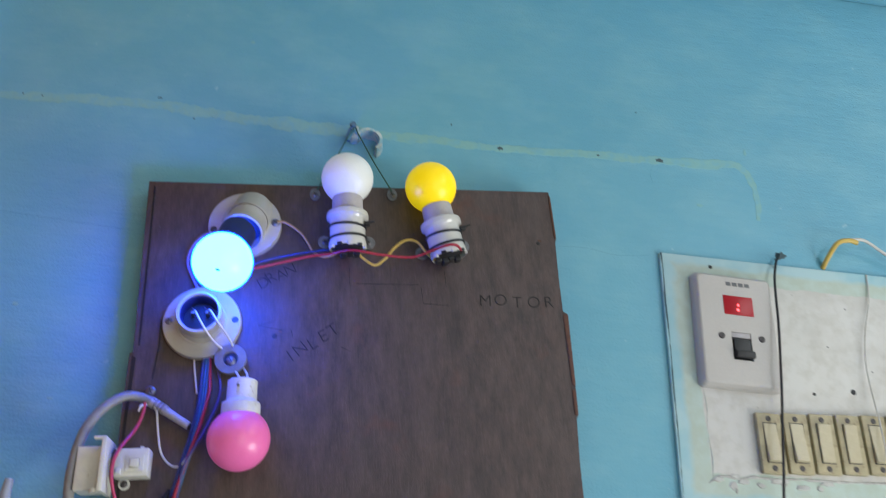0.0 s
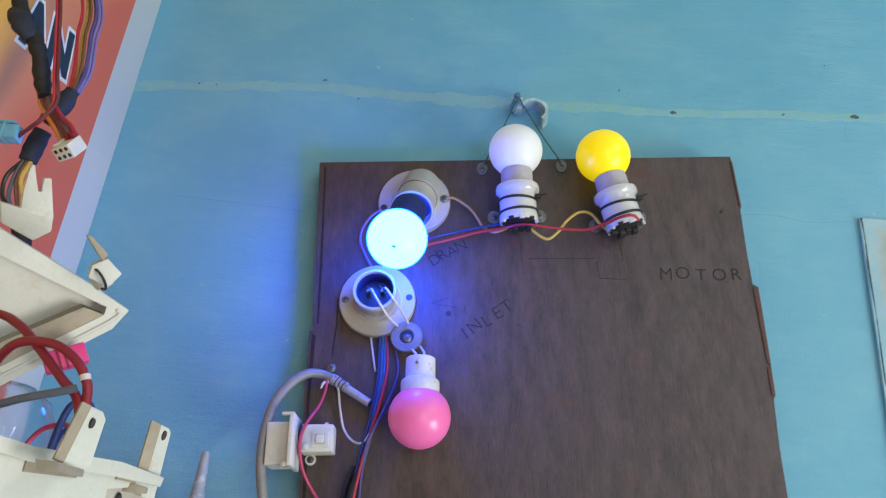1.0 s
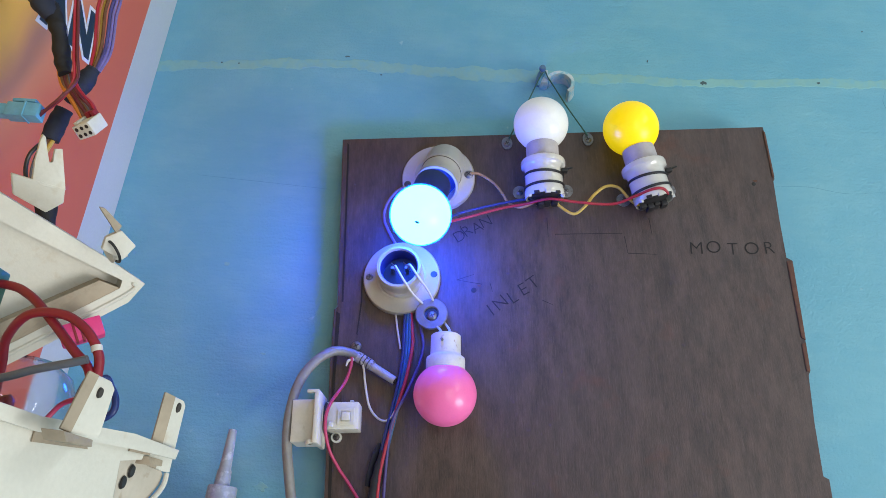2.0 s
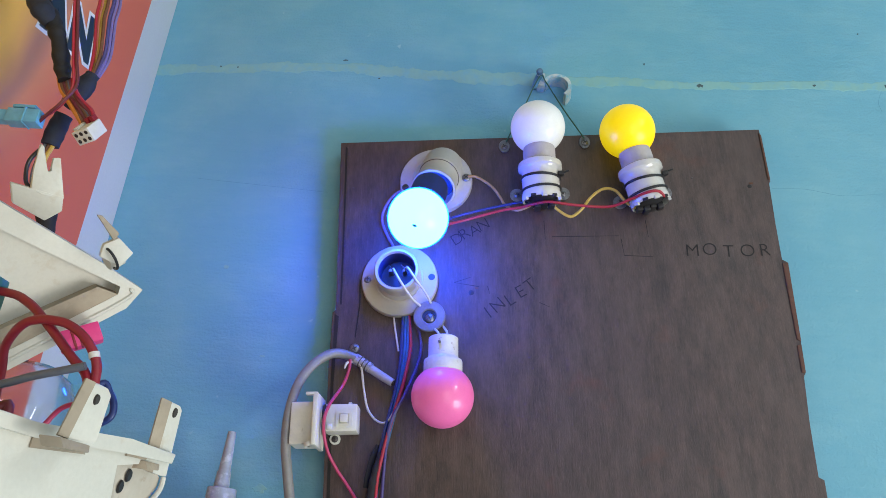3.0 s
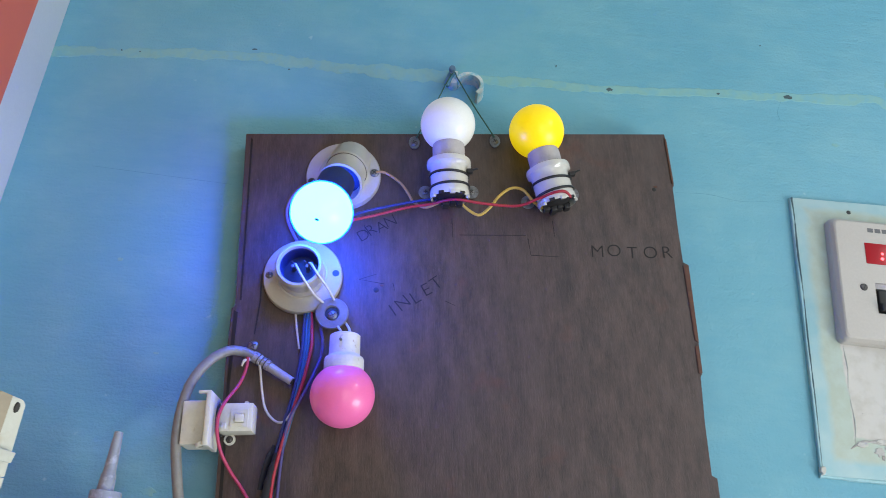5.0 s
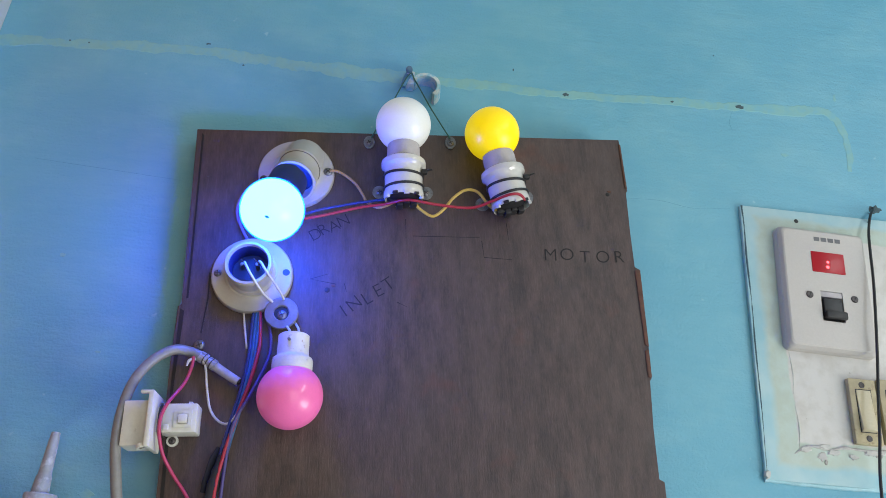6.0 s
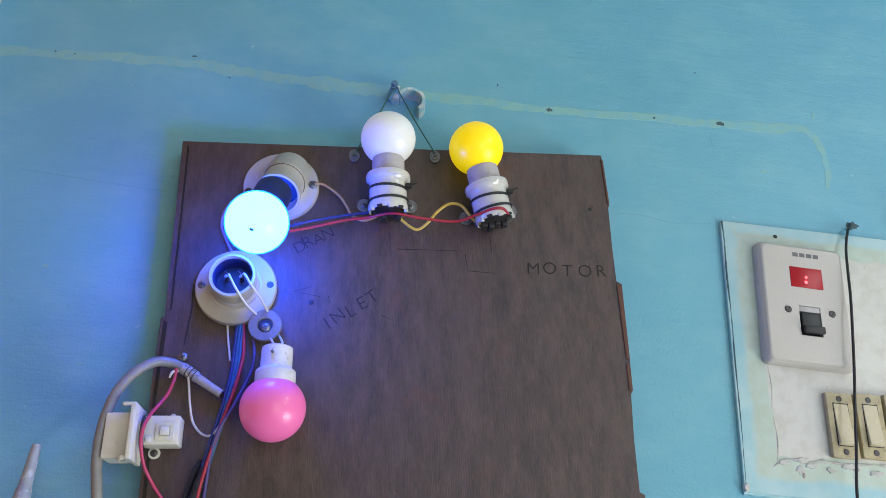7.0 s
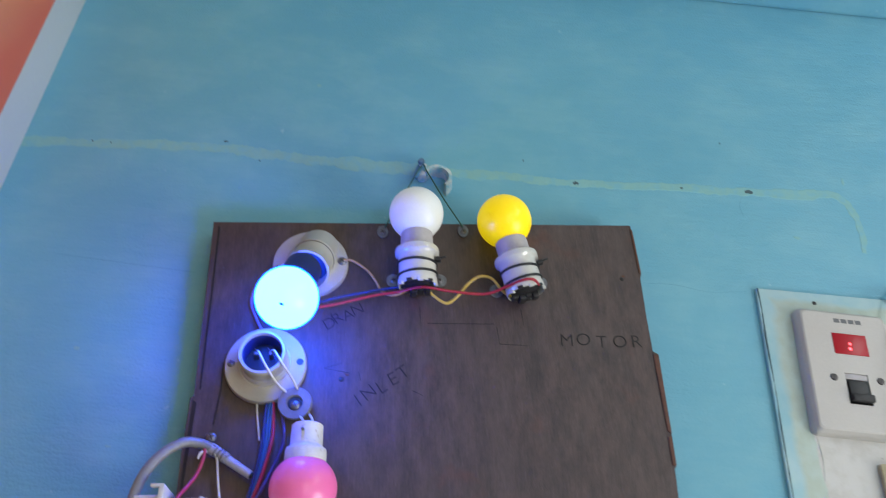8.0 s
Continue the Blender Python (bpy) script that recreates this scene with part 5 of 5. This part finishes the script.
# small clip on the tray's upper edge
part("clip_block", prism([(0.0190, -0.3652, 1.6535), (0.0230, -0.3601, 1.6501), (0.0194, -0.3600, 1.6445), (0.0140, -0.3650, 1.6460), (0.0150, -0.3665, 1.6500)], -N2 * 0.0040, 0.0004), CREAM, tray, "cream clip block")
part("clip_fin", prism([(0.0134, -0.3730, 1.6582), (0.0148, -0.3722, 1.6584), (0.0192, -0.3660, 1.6548), (0.0178, -0.3655, 1.6520)], -N2 * 0.0030, 0.0003), CREAM_DARK, tray, "thin grubby fin")
part("clip_stem", lathe([(0, -0.0012), (0.0034, -0.0012), (0.0036, 0.0), (0.0036, 0.004), (0, 0.004)], 24, along(Vector((0.0160, -0.3610, 1.6462)) - N2 * 0.003, (0.5, 0.35, 0.6))), CREAM, tray)
part("o_ring", torus(0.0040, 0.0005, along(Vector((0.0163, -0.3618, 1.6468)) + N2 * 0.0002, (0.5, 0.35, 0.6))), SHADOWED, tray, "black rubber ring")
fork = part("forked_bracket", prism([(-0.0005, -0.3935, 1.6735), (0.0003, -0.3925, 1.6728), (0.0010, -0.3880, 1.6655), (0.0024, -0.3880, 1.6660), (0.0026, -0.3895, 1.6704), (0.0043, -0.3884, 1.6712), (0.0050, -0.3810, 1.6597), (-0.0005, -0.3850, 1.6590), (-0.0036, -0.3868, 1.6600), (-0.0028, -0.3895, 1.6655), (-0.0016, -0.3920, 1.6725)], -N2 * 0.0050, 0.0003), CREAM, tray, "forked cream bracket")
part("bracket_foot", prism([(-0.0085, -0.3905, 1.6600), (0.0050, -0.3815, 1.6600), (0.0044, -0.3790, 1.6560), (-0.0020, -0.3770, 1.6530), (-0.0110, -0.3830, 1.6560)], -N2 * 0.0080, 0.0004), CREAM, tray)

# loops of wire on the mouldings
wire([(-0.0300, -0.3880, 1.6240), (-0.0011, -0.3880, 1.6233), (0.0107, -0.3908, 1.6196), (0.0208, -0.3921, 1.6120), (0.0307, -0.3929, 1.6033), (0.0372, -0.3933, 1.5975), (0.0420, -0.3960, 1.5850), (0.0420, -0.3980, 1.5700)], 0.0014, "crimson", "thick red wire looping before the cream tray", None, "red_wire", "red wires")
wire([(-0.0020, -0.3720, 1.5900), (0.0008, -0.3780, 1.6006), (0.0050, -0.3861, 1.6074), (0.0142, -0.3931, 1.6129), (0.0251, -0.3944, 1.6133), (0.0329, -0.3944, 1.6097), (0.0380, -0.3935, 1.6037), (0.0396, -0.3931, 1.5975), (0.0410, -0.3960, 1.5840), (0.0410, -0.3980, 1.5700)], 0.0014, "crimson", "thick red wire bent into an arch", None, "red_wire", "red wires")
wire([(-0.0200, -0.3940, 1.5880), (0.0105, -0.3955, 1.5925), (0.0229, -0.3962, 1.5962), (0.0330, -0.3968, 1.5988), (0.0375, -0.3965, 1.6003)], 0.0012, "slate", "dark grey sheathed lead tied to the red wires", None, "grey_wire", "red wires")
tie = part("white_tie", sweep([(0.0374, -0.3937, 1.6050), (0.0380, -0.3936, 1.6034)], [0.0016, 0.0016], 14, 4), WIRE["white"])
tagged(tie, "white strip tie round the red wires", "cable tie")
blk = thing("dark_plug", "dark green plug at the end of the red wire", "connector", pose(-0.0040, -0.3885, 1.6215))
part("shell", block(-0.0075, 0.0030, -0.0035, 0.0035, -0.0050, 0.0060, 0.0006), WIRE["green"], blk)
pinkc = thing("pink_connector", "bright pink plastic wire connector behind the tray", "connector", Matrix.Translation((0.0062, -0.3475, 1.6215)) @ pose(0, 0, 0, 0, -30, 25))
part("shell", block(-0.0080, 0.0062, -0.0030, 0.0030, -0.0035, 0.0038, 0.0008), PINK_PLASTIC, pinkc)
for k in range(2):
    part("rib", block(-0.0035 + 0.0022 * k, -0.0026 + 0.0022 * k, -0.0033, 0.0, -0.0037, 0.0040, 0.0002), WIRE["crimson"], pinkc)

# clear plastic dome on its bottle behind the mouldings, with odd wires
jar = thing("clear_bottle", "clear plastic bottle with a rounded shoulder on the ledge", "bottle", pose(-0.0480, -0.2860, 1.45))
part("shell", lathe([(0, 0.0), (0.0230, 0.0), (0.0245, 0.003), (0.0245, 0.145), (0.0225, 0.158), (0.0180, 0.168), (0.0100, 0.1735), (0.0003, 0.1745), (0.0003, 0.1741), (0.0099, 0.1731), (0.0178, 0.1676), (0.0222, 0.1577), (0.0241, 0.145), (0.0241, 0.004), (0, 0.004)], 44), CLEAR, jar)
wire([(-0.0150, -0.3250, 1.4520), (-0.0260, -0.3180, 1.5700), (-0.0185, -0.3123, 1.5962), (-0.0104, -0.3145, 1.6030), (0.0010, -0.3200, 1.6010), (0.0050, -0.3300, 1.5800), (0.0050, -0.3350, 1.4520)], 0.0010, "pink", "thin magenta wire behind the mouldings", None, "thin_wire", "stray wires")
wire([(0.0060, -0.3420, 1.4520), (0.0055, -0.3400, 1.5900), (0.0090, -0.3320, 1.6085), (0.0125, -0.3300, 1.6060), (0.0152, -0.3300, 1.6015), (0.0148, -0.3300, 1.5970), (0.0090, -0.3300, 1.5930), (0.0010, -0.3290, 1.5880), (-0.0060, -0.3200, 1.4520)], 0.0013, "navy", "dark blue wire loop behind the drilled tab", None, "blue_wire", "stray wires")
wire([(-0.0600, -0.3350, 1.4520), (-0.0520, -0.3300, 1.5700), (-0.0440, -0.3260, 1.5990), (-0.0340, -0.3220, 1.5990), (-0.0290, -0.3220, 1.5850), (-0.0330, -0.3300, 1.4520)], 0.0020, "maroon", "dull maroon wire loop behind the mouldings", None, "maroon_wire", "stray wires")
wire([(-0.0560, -0.3500, 1.4520), (-0.0500, -0.3450, 1.5650), (-0.0400, -0.3420, 1.5830), (-0.0300, -0.3420, 1.5760), (-0.0280, -0.3450, 1.4520)], 0.0026, "yellow", "dull yellow lead behind the mouldings", None, "yellow_wire", "stray wires")

# sealant tube with a tapered nozzle by the wall
tube = thing("sealant_tube", "translucent tapered nozzle on a sealant tube by the wall", "sealant tube", pose(-0.0385, -0.0365, 1.45))
part("nozzle", lathe([(0.0022, 0.1925), (0.0029, 0.1922), (0.0033, 0.1860), (0.0037, 0.1780), (0.0042, 0.1660), (0.0043, 0.1645), (0.0050, 0.1630), (0.0056, 0.1540), (0.0060, 0.1520)], 28, pose(-0.0010, 0, 0)), SEALANT, tube, "cloudy tapered nozzle")
part("collar", lathe([(0.0058, 0.1530), (0.0098, 0.1525), (0.0104, 0.1515), (0.0106, 0.1400), (0.0120, 0.1380)], 32), SEALANT, tube)
part("barrel", lathe([(0.0106, 0.1400), (0.0170, 0.1360), (0.0180, 0.1330), (0.0180, 0.002), (0.0170, 0.0), (0, 0.0)], 36), PLATE, tube)
